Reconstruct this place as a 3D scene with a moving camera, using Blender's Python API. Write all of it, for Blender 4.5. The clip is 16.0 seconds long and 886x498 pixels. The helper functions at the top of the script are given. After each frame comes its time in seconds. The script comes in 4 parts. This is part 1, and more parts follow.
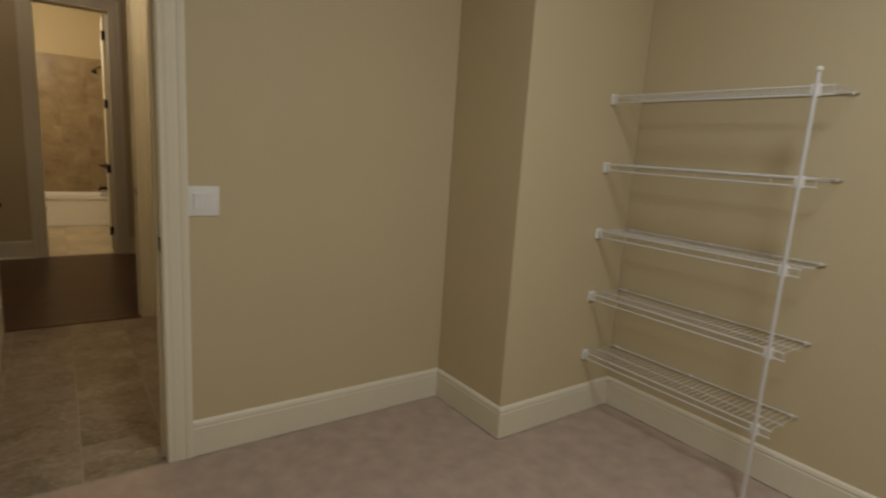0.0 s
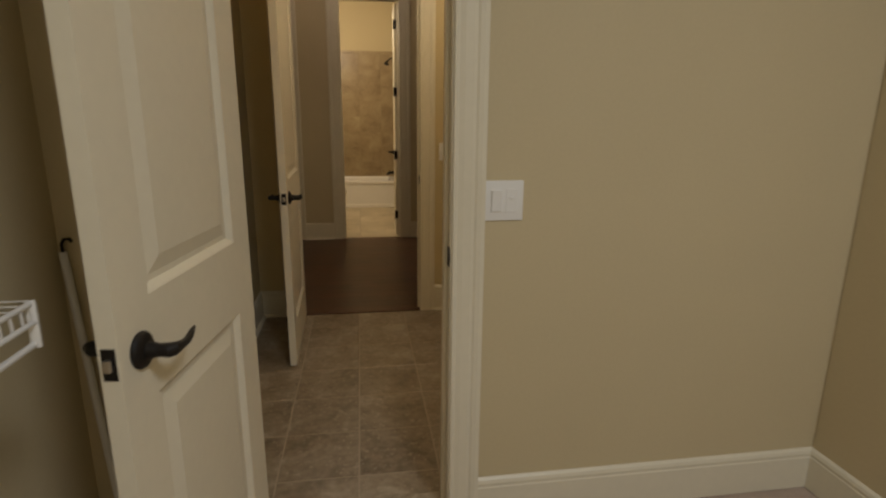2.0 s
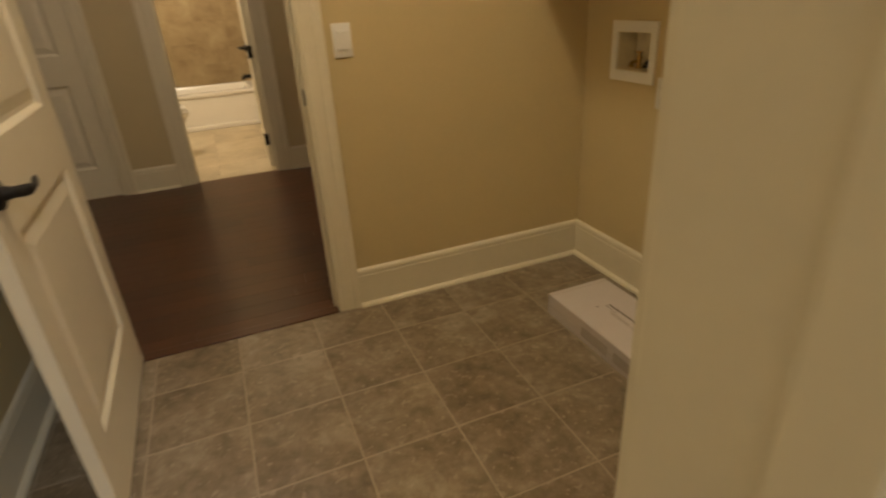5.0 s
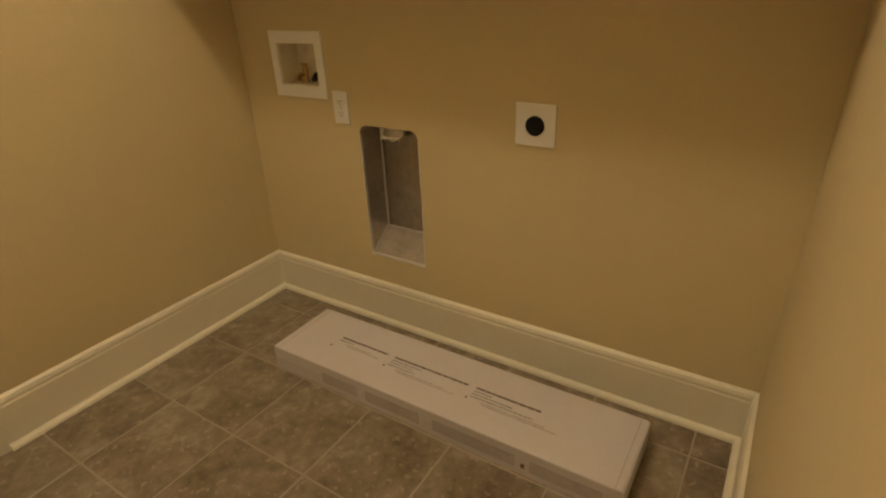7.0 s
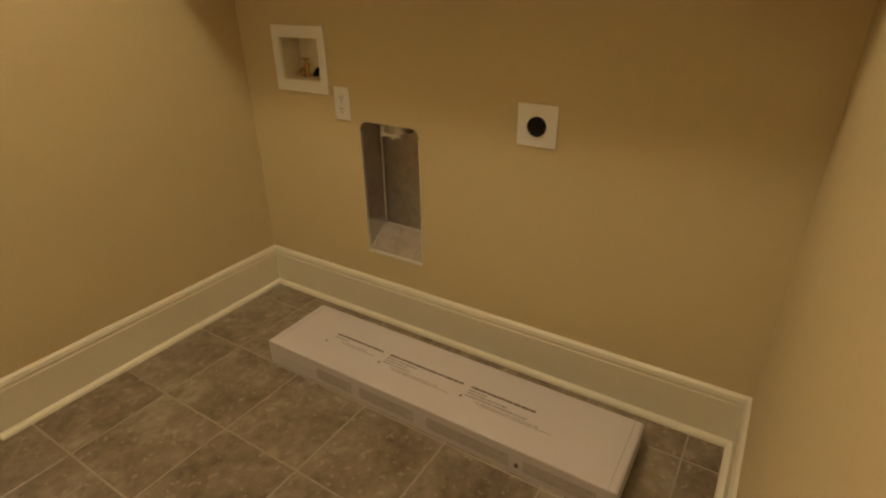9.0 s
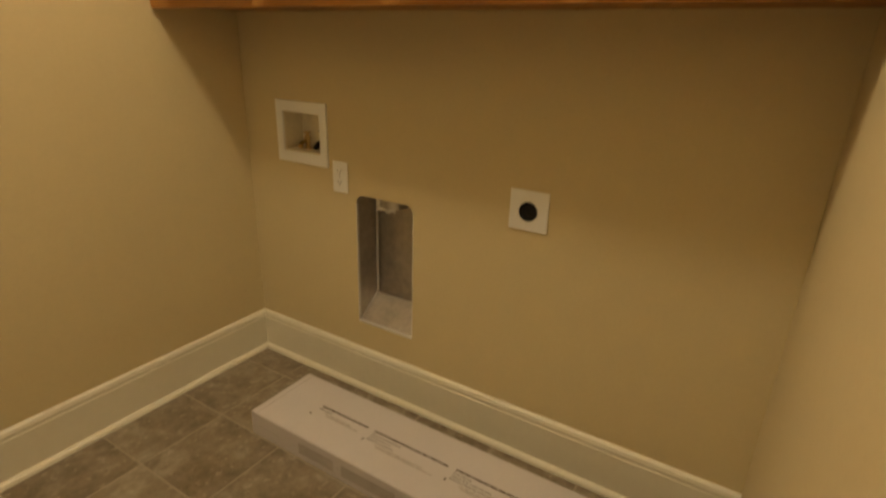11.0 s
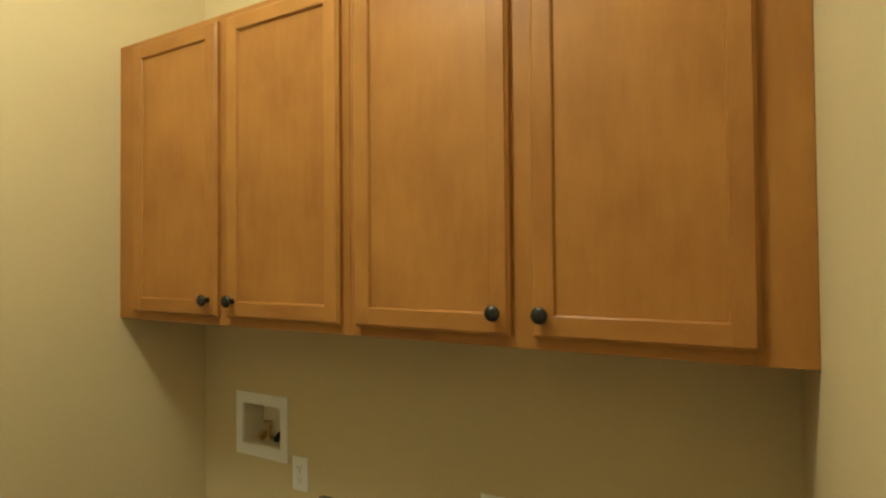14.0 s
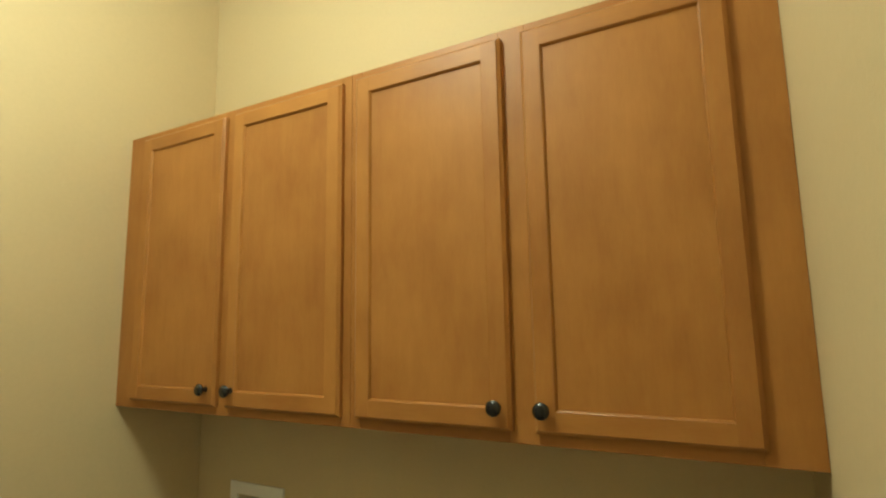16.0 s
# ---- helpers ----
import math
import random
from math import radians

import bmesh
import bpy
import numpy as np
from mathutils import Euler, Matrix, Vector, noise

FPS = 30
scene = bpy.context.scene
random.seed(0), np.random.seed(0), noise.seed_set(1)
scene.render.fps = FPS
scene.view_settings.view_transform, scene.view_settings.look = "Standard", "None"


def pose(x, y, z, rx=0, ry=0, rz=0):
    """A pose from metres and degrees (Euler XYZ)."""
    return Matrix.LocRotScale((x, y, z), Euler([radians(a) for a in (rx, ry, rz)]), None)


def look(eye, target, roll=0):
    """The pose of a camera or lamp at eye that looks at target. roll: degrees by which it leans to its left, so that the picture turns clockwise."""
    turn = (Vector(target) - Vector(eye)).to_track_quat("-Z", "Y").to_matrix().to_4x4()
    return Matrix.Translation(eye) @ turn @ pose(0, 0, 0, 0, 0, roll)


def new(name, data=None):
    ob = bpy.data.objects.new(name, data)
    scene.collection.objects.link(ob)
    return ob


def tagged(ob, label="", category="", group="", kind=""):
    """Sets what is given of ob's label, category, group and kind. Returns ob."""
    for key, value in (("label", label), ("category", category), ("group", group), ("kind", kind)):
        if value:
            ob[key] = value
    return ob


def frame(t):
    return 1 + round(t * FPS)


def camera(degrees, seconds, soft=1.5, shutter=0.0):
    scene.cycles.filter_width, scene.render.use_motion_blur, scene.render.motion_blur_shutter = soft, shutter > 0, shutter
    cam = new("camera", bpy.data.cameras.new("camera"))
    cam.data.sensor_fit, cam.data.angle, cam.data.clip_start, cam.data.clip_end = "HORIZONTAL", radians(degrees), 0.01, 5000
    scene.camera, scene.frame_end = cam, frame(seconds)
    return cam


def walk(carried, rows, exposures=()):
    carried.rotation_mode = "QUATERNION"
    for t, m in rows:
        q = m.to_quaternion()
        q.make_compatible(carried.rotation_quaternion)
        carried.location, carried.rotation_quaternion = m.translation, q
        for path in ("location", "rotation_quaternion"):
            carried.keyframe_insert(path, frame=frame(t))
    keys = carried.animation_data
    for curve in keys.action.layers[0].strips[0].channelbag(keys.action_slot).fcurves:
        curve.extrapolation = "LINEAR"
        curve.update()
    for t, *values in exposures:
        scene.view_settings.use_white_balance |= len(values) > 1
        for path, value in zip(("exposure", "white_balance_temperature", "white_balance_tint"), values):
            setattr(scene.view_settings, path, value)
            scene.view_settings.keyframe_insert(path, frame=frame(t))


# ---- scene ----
cam = camera(78.8, 16.0, soft=2.2, shutter=0.5)
PATH = [
    (0, (-0.19, -2.277, 1.337), (0.961, -0.681, 0.979), 3.7),
    (0.5, (-0.201, -2.141, 1.334), (0.76, -0.423, 0.98), 1.6),
    (1, (-0.168, -1.989, 1.326), (0.442, -0.129, 0.915), 1.0),
    (1.5, (-0.121, -1.79, 1.324), (0.214, 0.131, 0.879), 1.0),
    (2, (-0.14, -1.526, 1.313), (0.157, 0.395, 0.844), 0.5),
    (2.5, (-0.15, -1.237, 1.303), (0.226, 0.656, 0.777), -1.4),
    (3, (-0.14, -0.916, 1.279), (0.154, 0.978, 0.709), -2.2),
    (3.2, (-0.153, -0.816, 1.271), (0.139, 1.044, 0.596), -3.2),
    (5.3, (-0.037, 0.074, 1.232), (0.808, 1.657, 0.346), -3.4),
    (5.5, (-0.036, 0.127, 1.248), (0.996, 1.592, 0.36), -3.7),
    (6, (-0.025, 0.252, 1.236), (1.395, 1.395, 0.413), -3.1),
    (6.5, (0.043, 0.252, 1.244), (1.556, 1.266, 0.417), -2.9),
    (7, (0.064, 0.24, 1.238), (1.56, 1.223, 0.346), -2.5),
    (7.5, (0.061, 0.239, 1.228), (1.549, 1.211, 0.311), -2.2),
    (8, (0.051, 0.243, 1.229), (1.543, 1.213, 0.315), -1.6),
    (10.5, (0.053, 0.259, 1.259), (1.613, 1.222, 0.46), 1.0),
    (11, (0.069, 0.257, 1.307), (1.66, 1.24, 0.598), 1.8),
    (11.5, (0.084, 0.267, 1.38), (1.742, 1.267, 0.877), 0.7),
    (12, (0.09, 0.272, 1.43), (1.789, 1.268, 1.08), 1.0),
    (12.5, (0.094, 0.272, 1.47), (1.815, 1.254, 1.196), 1.8),
    (13, (0.098, 0.269, 1.512), (1.836, 1.245, 1.35), 1.0),
    (13.5, (0.103, 0.265, 1.553), (1.853, 1.233, 1.521), -0.2),
    (14, (0.108, 0.263, 1.575), (1.862, 1.223, 1.611), -0.5),
    (14.5, (0.103, 0.261, 1.6), (1.86, 1.207, 1.73), -1.0),
    (15, (0.101, 0.257, 1.616), (1.854, 1.199, 1.819), -0.4),
    (15.5, (0.098, 0.253, 1.623), (1.845, 1.195, 1.87), -0.7),
    (16, (0.094, 0.252, 1.629), (1.831, 1.202, 1.91), -1.0),
]
EXPOSURES = [(0.0, -1.36, 6500, 10), (0.6, -1.31, 6500, 10), (1.5, -1.20, 6500, 10), (3.2, -1.06, 6500, 10), (4.4, -0.50, 6500, 10), (5.3, -0.20, 6500, 10), (6.2, -0.08, 6500, 10), (8.2, -0.03, 6500, 10), (10.4, 0.03, 6500, 9), (11.6, 0.08, 6250, 5), (12.5, 0.10, 5780, -3), (13.5, 0.03, 5430, -9), (14.5, -0.01, 5260, -11), (16.0, -0.03, 5060, -13)]
walk(cam, [(t, look(eye, target, roll)) for t, eye, target, roll in PATH], EXPOSURES)

# ---- light ----
world = bpy.data.worlds.new("world")
scene.world = world
world.use_nodes = True
world.node_tree.nodes["Background"].inputs["Color"].default_value = (0.010, 0.009, 0.008, 1)
world.node_tree.nodes["Background"].inputs["Strength"].default_value = 0.2


def ceiling_lamp(name, x, y, z, watts, colour, radius):
    """The bulb of a ceiling fixture, shining all round."""
    data = bpy.data.lights.new(name, "POINT")
    data.shadow_soft_size, data.energy, data.color = radius, watts, colour
    lamp = new(name, data)
    lamp.location = (x, y, z)
    return lamp


def flush_lamp(name, x, y, z, watts, colour, size):
    """A round flush fixture on a ceiling, shining down and out."""
    data = bpy.data.lights.new(name, "AREA")
    data.shape, data.size, data.energy, data.color, data.spread = "DISK", size, watts, colour, radians(170)
    lamp = new(name, data)
    lamp.location = (x, y, z)
    return lamp


flush_lamp("closet_lamp", 0.75, -2.40, 2.96, 88, (0.905, 0.945, 1.00), 0.52)
ceiling_lamp("laundry_lamp", 0.33, 1.16, 2.86, 50, (1.0, 0.83, 0.58), 0.12)
ceiling_lamp("bath_lamp", -0.62, 5.55, 2.45, 88, (1.0, 0.85, 0.64), 0.10)
ceiling_lamp("hall_lamp", -0.35, 3.25, 2.94, 23, (1.0, 0.79, 0.61), 0.15)


# ---- materials ----
def material(name, colour, rough=0.6, metal=0.0, spread=0.06, grain=60.0, patch=3.0, bump=0.0, bump_scale=200.0,
             spec=0.5, per_object=0.0, coords="Object"):
    """A paint or plain surface with fine grain, larger blotches and relief."""
    m = bpy.data.materials.new(name)
    m.use_nodes = True
    t = m.node_tree
    b = t.nodes["Principled BSDF"]
    tex = t.nodes.new("ShaderNodeTexCoord")
    n1, n2 = t.nodes.new("ShaderNodeTexNoise"), t.nodes.new("ShaderNodeTexNoise")
    n1.inputs["Scale"].default_value, n1.inputs["Detail"].default_value = grain, 4
    n2.inputs["Scale"].default_value, n2.inputs["Detail"].default_value = patch, 5
    add = t.nodes.new("ShaderNodeMath")
    add.operation = "ADD"
    for n in (n1, n2):
        t.links.new(tex.outputs[coords], n.inputs["Vector"])
    t.links.new(n1.outputs["Fac"], add.inputs[0])
    t.links.new(n2.outputs["Fac"], add.inputs[1])
    last = add.outputs[0]
    if per_object:
        info = t.nodes.new("ShaderNodeObjectInfo")
        mul = t.nodes.new("ShaderNodeMath")
        mul.operation = "MULTIPLY_ADD"
        mul.inputs[1].default_value = per_object
        t.links.new(info.outputs["Random"], mul.inputs[0])
        t.links.new(last, mul.inputs[2])
        last = mul.outputs[0]
    ramp = t.nodes.new("ShaderNodeMapRange")
    ramp.inputs["From Min"].default_value, ramp.inputs["From Max"].default_value = 0.6, 1.4 + per_object
    ramp.inputs["To Min"].default_value, ramp.inputs["To Max"].default_value = 1 - spread, 1 + spread
    t.links.new(last, ramp.inputs["Value"])
    mix = t.nodes.new("ShaderNodeMix")
    mix.data_type, mix.blend_type = "RGBA", "MULTIPLY"
    mix.inputs["Factor"].default_value = 1.0
    mix.inputs["A"].default_value = (*colour, 1)
    t.links.new(ramp.outputs["Result"], mix.inputs["B"])
    t.links.new(mix.outputs["Result"], b.inputs["Base Color"])
    b.inputs["Roughness"].default_value, b.inputs["Metallic"].default_value = rough, metal
    b.inputs["Specular IOR Level"].default_value = spec
    if bump:
        n3, bp = t.nodes.new("ShaderNodeTexNoise"), t.nodes.new("ShaderNodeBump")
        n3.inputs["Scale"].default_value, n3.inputs["Detail"].default_value = bump_scale, 3
        bp.inputs["Strength"].default_value, bp.inputs["Distance"].default_value = bump, 0.002
        t.links.new(tex.outputs[coords], n3.inputs["Vector"])
        t.links.new(n3.outputs["Fac"], bp.inputs["Height"])
        t.links.new(bp.outputs["Normal"], b.inputs["Normal"])
    return m


def streaked(name, dark, light, rough, axis, stretch=14.0, scale=9.0, per_object=0.3, spec=0.5, contrast=0.5, blotch=0.5):
    """Wood: grain drawn out along one axis, with soft blotches; each piece a little different."""
    m = bpy.data.materials.new(name)
    m.use_nodes = True
    t = m.node_tree
    b = t.nodes["Principled BSDF"]
    tex, mp = t.nodes.new("ShaderNodeTexCoord"), t.nodes.new("ShaderNodeMapping")
    size = [stretch] * 3
    size[axis] = 1.0
    mp.inputs["Scale"].default_value = size
    info = t.nodes.new("ShaderNodeObjectInfo")
    shift = t.nodes.new("ShaderNodeVectorMath")
    shift.operation = "MULTIPLY_ADD"
    shift.inputs[1].default_value = (7.3, 5.1, 9.7)
    t.links.new(info.outputs["Random"], shift.inputs[0])
    t.links.new(tex.outputs["Object"], shift.inputs[2])
    t.links.new(shift.outputs[0], mp.inputs["Vector"])
    n1, n2, n4 = (t.nodes.new("ShaderNodeTexNoise") for _ in range(3))
    n1.inputs["Scale"].default_value, n1.inputs["Detail"].default_value, n1.inputs["Distortion"].default_value = scale, 6, 0.4
    n4.inputs["Scale"].default_value, n4.inputs["Detail"].default_value = scale * 5, 3
    n2.inputs["Scale"].default_value, n2.inputs["Detail"].default_value = 5.0, 4
    t.links.new(mp.outputs[0], n1.inputs["Vector"])
    t.links.new(mp.outputs[0], n4.inputs["Vector"])
    t.links.new(shift.outputs[0], n2.inputs["Vector"])

    def weighted(socket, k, onto=None):
        node = t.nodes.new("ShaderNodeMath")
        node.operation = "MULTIPLY_ADD"
        node.inputs[1].default_value = k
        t.links.new(socket, node.inputs[0])
        if onto is None:
            node.inputs[2].default_value = 0.0
        else:
            t.links.new(onto, node.inputs[2])
        return node.outputs[0]

    total = weighted(n1.outputs["Fac"], contrast)
    total = weighted(n4.outputs["Fac"], contrast * 0.5, total)
    total = weighted(n2.outputs["Fac"], blotch, total)
    total = weighted(info.outputs["Random"], per_object, total)
    centre = 0.5 * (contrast * 1.5 + blotch + per_object)
    rng = t.nodes.new("ShaderNodeMapRange")
    rng.inputs["From Min"].default_value, rng.inputs["From Max"].default_value = centre - 0.3, centre + 0.3
    t.links.new(total, rng.inputs["Value"])
    mix = t.nodes.new("ShaderNodeMix")
    mix.data_type = "RGBA"
    mix.inputs["A"].default_value, mix.inputs["B"].default_value = (*dark, 1), (*light, 1)
    t.links.new(rng.outputs["Result"], mix.inputs["Factor"])
    t.links.new(mix.outputs["Result"], b.inputs["Base Color"])
    b.inputs["Roughness"].default_value, b.inputs["Specular IOR Level"].default_value = rough, spec
    bp = t.nodes.new("ShaderNodeBump")
    bp.inputs["Strength"].default_value, bp.inputs["Distance"].default_value = 0.08, 0.001
    t.links.new(n4.outputs["Fac"], bp.inputs["Height"])
    t.links.new(bp.outputs["Normal"], b.inputs["Normal"])
    return m


def stone(name, colours, rough, scale=4.0, bump=0.15, fine=0.25, flecks=0.0):
    """Mottled ceramic or stone tile: clouds and veins in several tones, shifted from piece to piece."""
    m = bpy.data.materials.new(name)
    m.use_nodes = True
    t = m.node_tree
    b = t.nodes["Principled BSDF"]
    tex, info = t.nodes.new("ShaderNodeTexCoord"), t.nodes.new("ShaderNodeObjectInfo")
    shift = t.nodes.new("ShaderNodeVectorMath")
    shift.operation = "MULTIPLY_ADD"
    shift.inputs[1].default_value = (31.0, 17.0, 23.0)
    t.links.new(info.outputs["Random"], shift.inputs[0])
    t.links.new(tex.outputs["Object"], shift.inputs[2])
    n1, n2 = t.nodes.new("ShaderNodeTexNoise"), t.nodes.new("ShaderNodeTexNoise")
    n1.inputs["Scale"].default_value, n1.inputs["Detail"].default_value, n1.inputs["Distortion"].default_value = scale, 10, 0.45
    n1.inputs["Roughness"].default_value = 0.62
    n2.inputs["Scale"].default_value, n2.inputs["Detail"].default_value = scale * (5 if flecks else 12), 5
    for n in (n1, n2):
        t.links.new(shift.outputs[0], n.inputs["Vector"])
    mixf = t.nodes.new("ShaderNodeMath")
    mixf.operation = "MULTIPLY_ADD"
    mixf.inputs[1].default_value = fine
    t.links.new(n2.outputs["Fac"], mixf.inputs[0])
    t.links.new(n1.outputs["Fac"], mixf.inputs[2])
    tone = t.nodes.new("ShaderNodeMath")
    tone.operation = "MULTIPLY_ADD"
    tone.inputs[1].default_value = 0.10
    t.links.new(info.outputs["Random"], tone.inputs[0])
    t.links.new(mixf.outputs[0], tone.inputs[2])
    ramp = t.nodes.new("ShaderNodeValToRGB")
    el = ramp.color_ramp.elements
    low = 0.42 + (fine - 0.25) / 2 + (0.02 if flecks else 0.0)
    wide = 0.5 - (0.05 if flecks else 0.0)
    el[0].position, el[0].color = low, (*colours[0], 1)
    el[1].position, el[1].color = low + wide, (*colours[-1], 1)
    for i, c in enumerate(colours[1:-1]):
        e = el.new(low + wide * (i + 1) / (len(colours) - 1))
        e.color = (*c, 1)
    t.links.new(tone.outputs[0], ramp.inputs["Fac"])
    colour = ramp.outputs["Color"]
    if flecks:
        # pale pits, and dark worn edges that wander through the clouds
        for scale_, detail, low_, high_, amount, tint in ((46.0, 3, 0.60, 0.68, flecks, (0.47, 0.40, 0.31, 1)), (110.0, 2, 0.63, 0.70, flecks * 0.5, (0.46, 0.39, 0.30, 1)),
                                                          (13.0, 6, 0.56, 0.68, flecks * 0.8, (0.075, 0.052, 0.032, 1))):
            spots, cut, mix = t.nodes.new("ShaderNodeTexNoise"), t.nodes.new("ShaderNodeMapRange"), t.nodes.new("ShaderNodeMix")
            spots.inputs["Scale"].default_value, spots.inputs["Detail"].default_value = scale_, detail
            spots.inputs["Distortion"].default_value = 0.6 if detail == 6 else 0.1
            cut.inputs["From Min"].default_value, cut.inputs["From Max"].default_value = low_, high_
            cut.inputs["To Max"].default_value = amount
            mix.data_type = "RGBA"
            mix.inputs["B"].default_value = tint
            t.links.new(shift.outputs[0], spots.inputs["Vector"])
            t.links.new(spots.outputs["Fac"], cut.inputs["Value"])
            t.links.new(cut.outputs["Result"], mix.inputs["Factor"])
            t.links.new(colour, mix.inputs["A"])
            colour = mix.outputs["Result"]
    t.links.new(colour, b.inputs["Base Color"])
    b.inputs["Roughness"].default_value = rough
    bp = t.nodes.new("ShaderNodeBump")
    bp.inputs["Strength"].default_value, bp.inputs["Distance"].default_value = bump, 0.003
    t.links.new(mixf.outputs[0], bp.inputs["Height"])
    t.links.new(bp.outputs["Normal"], b.inputs["Normal"])
    return m


PAINT = material("tan wall paint", (0.562, 0.475, 0.302), 0.62, spread=0.03, grain=90, patch=2.5, bump=0.25, bump_scale=260, spec=0.35)
# the same tan, its colour yellowed for light bounced off maple and walls
PAINT_L = material("tan wall paint with yellow bounce light", (0.575, 0.472, 0.270), 0.62, spread=0.03, grain=90, patch=2.5, bump=0.25, bump_scale=260, spec=0.35)
CEIL = material("ceiling paint", (0.80, 0.77, 0.70), 0.8, spread=0.03, bump=0.3, bump_scale=150)
TRIM = material("cream trim paint", (0.715, 0.662, 0.524), 0.42, spread=0.03, grain=40, patch=4, bump=0.08, bump_scale=90)
WHITE = material("white plastic", (0.78, 0.77, 0.74), 0.35, spread=0.02, grain=30)
WIRE = material("white vinyl coated wire", (0.66, 0.65, 0.63), 0.38, spread=0.03, grain=50)
BRONZE = material("oil rubbed bronze", (0.011, 0.009, 0.0075), 0.55, metal=0.1, spec=0.25, spread=0.3, grain=80, patch=14)
KNOB = material("polished dark bronze", (0.008, 0.0075, 0.007), 0.22, metal=0.0, spread=0.2, grain=80, patch=14, spec=0.6)
BOXPLASTIC = material("cream plastic with paint overspray", (0.72, 0.64, 0.46), 0.45, spread=0.10, grain=40, patch=14)
BRASS = material("brass", (0.50, 0.33, 0.12), 0.35, metal=1.0, spread=0.2, grain=60)
BLUE = material("blue plastic", (0.03, 0.10, 0.25), 0.4)
BLACK = material("black plastic", (0.005, 0.005, 0.006), 0.55, spread=0.2, spec=0.25)
STEEL = material("galvanised steel", (0.46, 0.42, 0.37), 0.33, metal=0.88, spread=0.18, grain=45, patch=11, bump=0.35, bump_scale=24)
EDGE = material("bright bare steel", (0.72, 0.70, 0.66), 0.35, metal=0.5, spread=0.1)
CARTON = material("white carton board", (0.56, 0.515, 0.50), 0.7, spread=0.04, grain=120, patch=5, bump=0.1, bump_scale=300)
INK = material("brown grey printing ink", (0.115, 0.082, 0.060), 0.8, spread=0.25, grain=300, patch=40)
PALEINK = material("pale printing ink", (0.38, 0.335, 0.30), 0.8, spread=0.2, grain=300, patch=40)
GREYINK = material("mid grey printing ink", (0.25, 0.225, 0.21), 0.8, spread=0.25, grain=300, patch=40)
BLOCKINK = material("pale grey printed ground", (0.455, 0.405, 0.370), 0.8, spread=0.15, grain=200, patch=30)
SIDEINK = material("faded printing ink", (0.36, 0.315, 0.28), 0.8, spread=0.25, grain=200, patch=30)
GROUT = material("floor grout", (0.36, 0.302, 0.228), 0.9, spread=0.15, grain=150, patch=6, bump=0.3, bump_scale=300)
BATHGROUT = material("tan wall grout", (0.33, 0.255, 0.155), 0.85, spread=0.10, grain=150, patch=6)
CARPET = material("beige cut pile carpet", (0.455, 0.355, 0.282), 0.95, spread=0.20, grain=300, patch=11, bump=1.0, bump_scale=520, spec=0.1)
ENAMEL = material("white tub enamel", (0.83, 0.80, 0.75), 0.18, spread=0.02, grain=8)
MAPLE_DARK, MAPLE_LIGHT = (0.256, 0.103, 0.0185), (0.400, 0.188, 0.0395)
MAPLE = streaked("honey maple", MAPLE_DARK, MAPLE_LIGHT, 0.43, 2, stretch=5, scale=8, per_object=0.20, contrast=0.34, blotch=0.75, spec=0.26)
MAPLE_H = streaked("honey maple rail", MAPLE_DARK, MAPLE_LIGHT, 0.43, 1, stretch=5, scale=8, per_object=0.20, contrast=0.34, blotch=0.75, spec=0.26)
MAPLE_B = streaked("honey maple edge", MAPLE_DARK, MAPLE_LIGHT, 0.24, 2, stretch=5, scale=8, per_object=0.10, contrast=0.30, blotch=0.50, spec=0.60)
WALNUT = streaked("dark hardwood", (0.029, 0.0090, 0.0028), (0.090, 0.0285, 0.0082), 0.32, 0, stretch=12, scale=5, per_object=0.22, contrast=0.45, spec=0.52)
FLOORTILE = stone("brown floor tile", [(0.112, 0.082, 0.048), (0.180, 0.138, 0.089), (0.240, 0.193, 0.134), (0.330, 0.277, 0.204)], 0.31, 6.5, 0.14, 0.42, 0.38)
BATHFLOOR = stone("beige floor tile", [(0.33, 0.27, 0.17), (0.47, 0.39, 0.26), (0.60, 0.52, 0.37)], 0.4, 3.0)
BATHTILE = stone("tan wall tile", [(0.21, 0.148, 0.077), (0.325, 0.242, 0.135), (0.43, 0.345, 0.205)], 0.35, 4.5)


# ---- building helpers ----
def mesh_of(bm, name):
    bmesh.ops.recalc_face_normals(bm, faces=bm.faces)
    me = bpy.data.meshes.new(name)
    bm.to_mesh(me)
    bm.free()
    return me


def smooth_if(me, limit=35):
    me.polygons.foreach_set("use_smooth", [True] * len(me.polygons))
    me.set_sharp_from_angle(angle=radians(limit))
    return me


def part(name, bm, mat, parent=None, label="", at=None, smooth=False):
    """Links a bmesh as one mesh object, under a thing or a part."""
    me = mesh_of(bm, name)
    if smooth:
        smooth_if(me)
    me.materials.append(mat)
    ob = new(name, me)
    if at is not None:
        ob.matrix_basis = at
    if parent is not None:
        ob.parent = parent
    if label:
        ob["label"] = label
    return ob


def piece(name, me, parent, x, y, z):
    """One more piece on a mesh that is already there."""
    ob = new(name, me)
    ob.parent = parent
    ob.location = (x, y, z)
    return ob


def thing(name, label, category, at=None, group="", kind=""):
    ob = new(name)
    ob.empty_display_size = 0.05
    if at is not None:
        ob.matrix_basis = at
    return tagged(ob, label, category, group, kind)


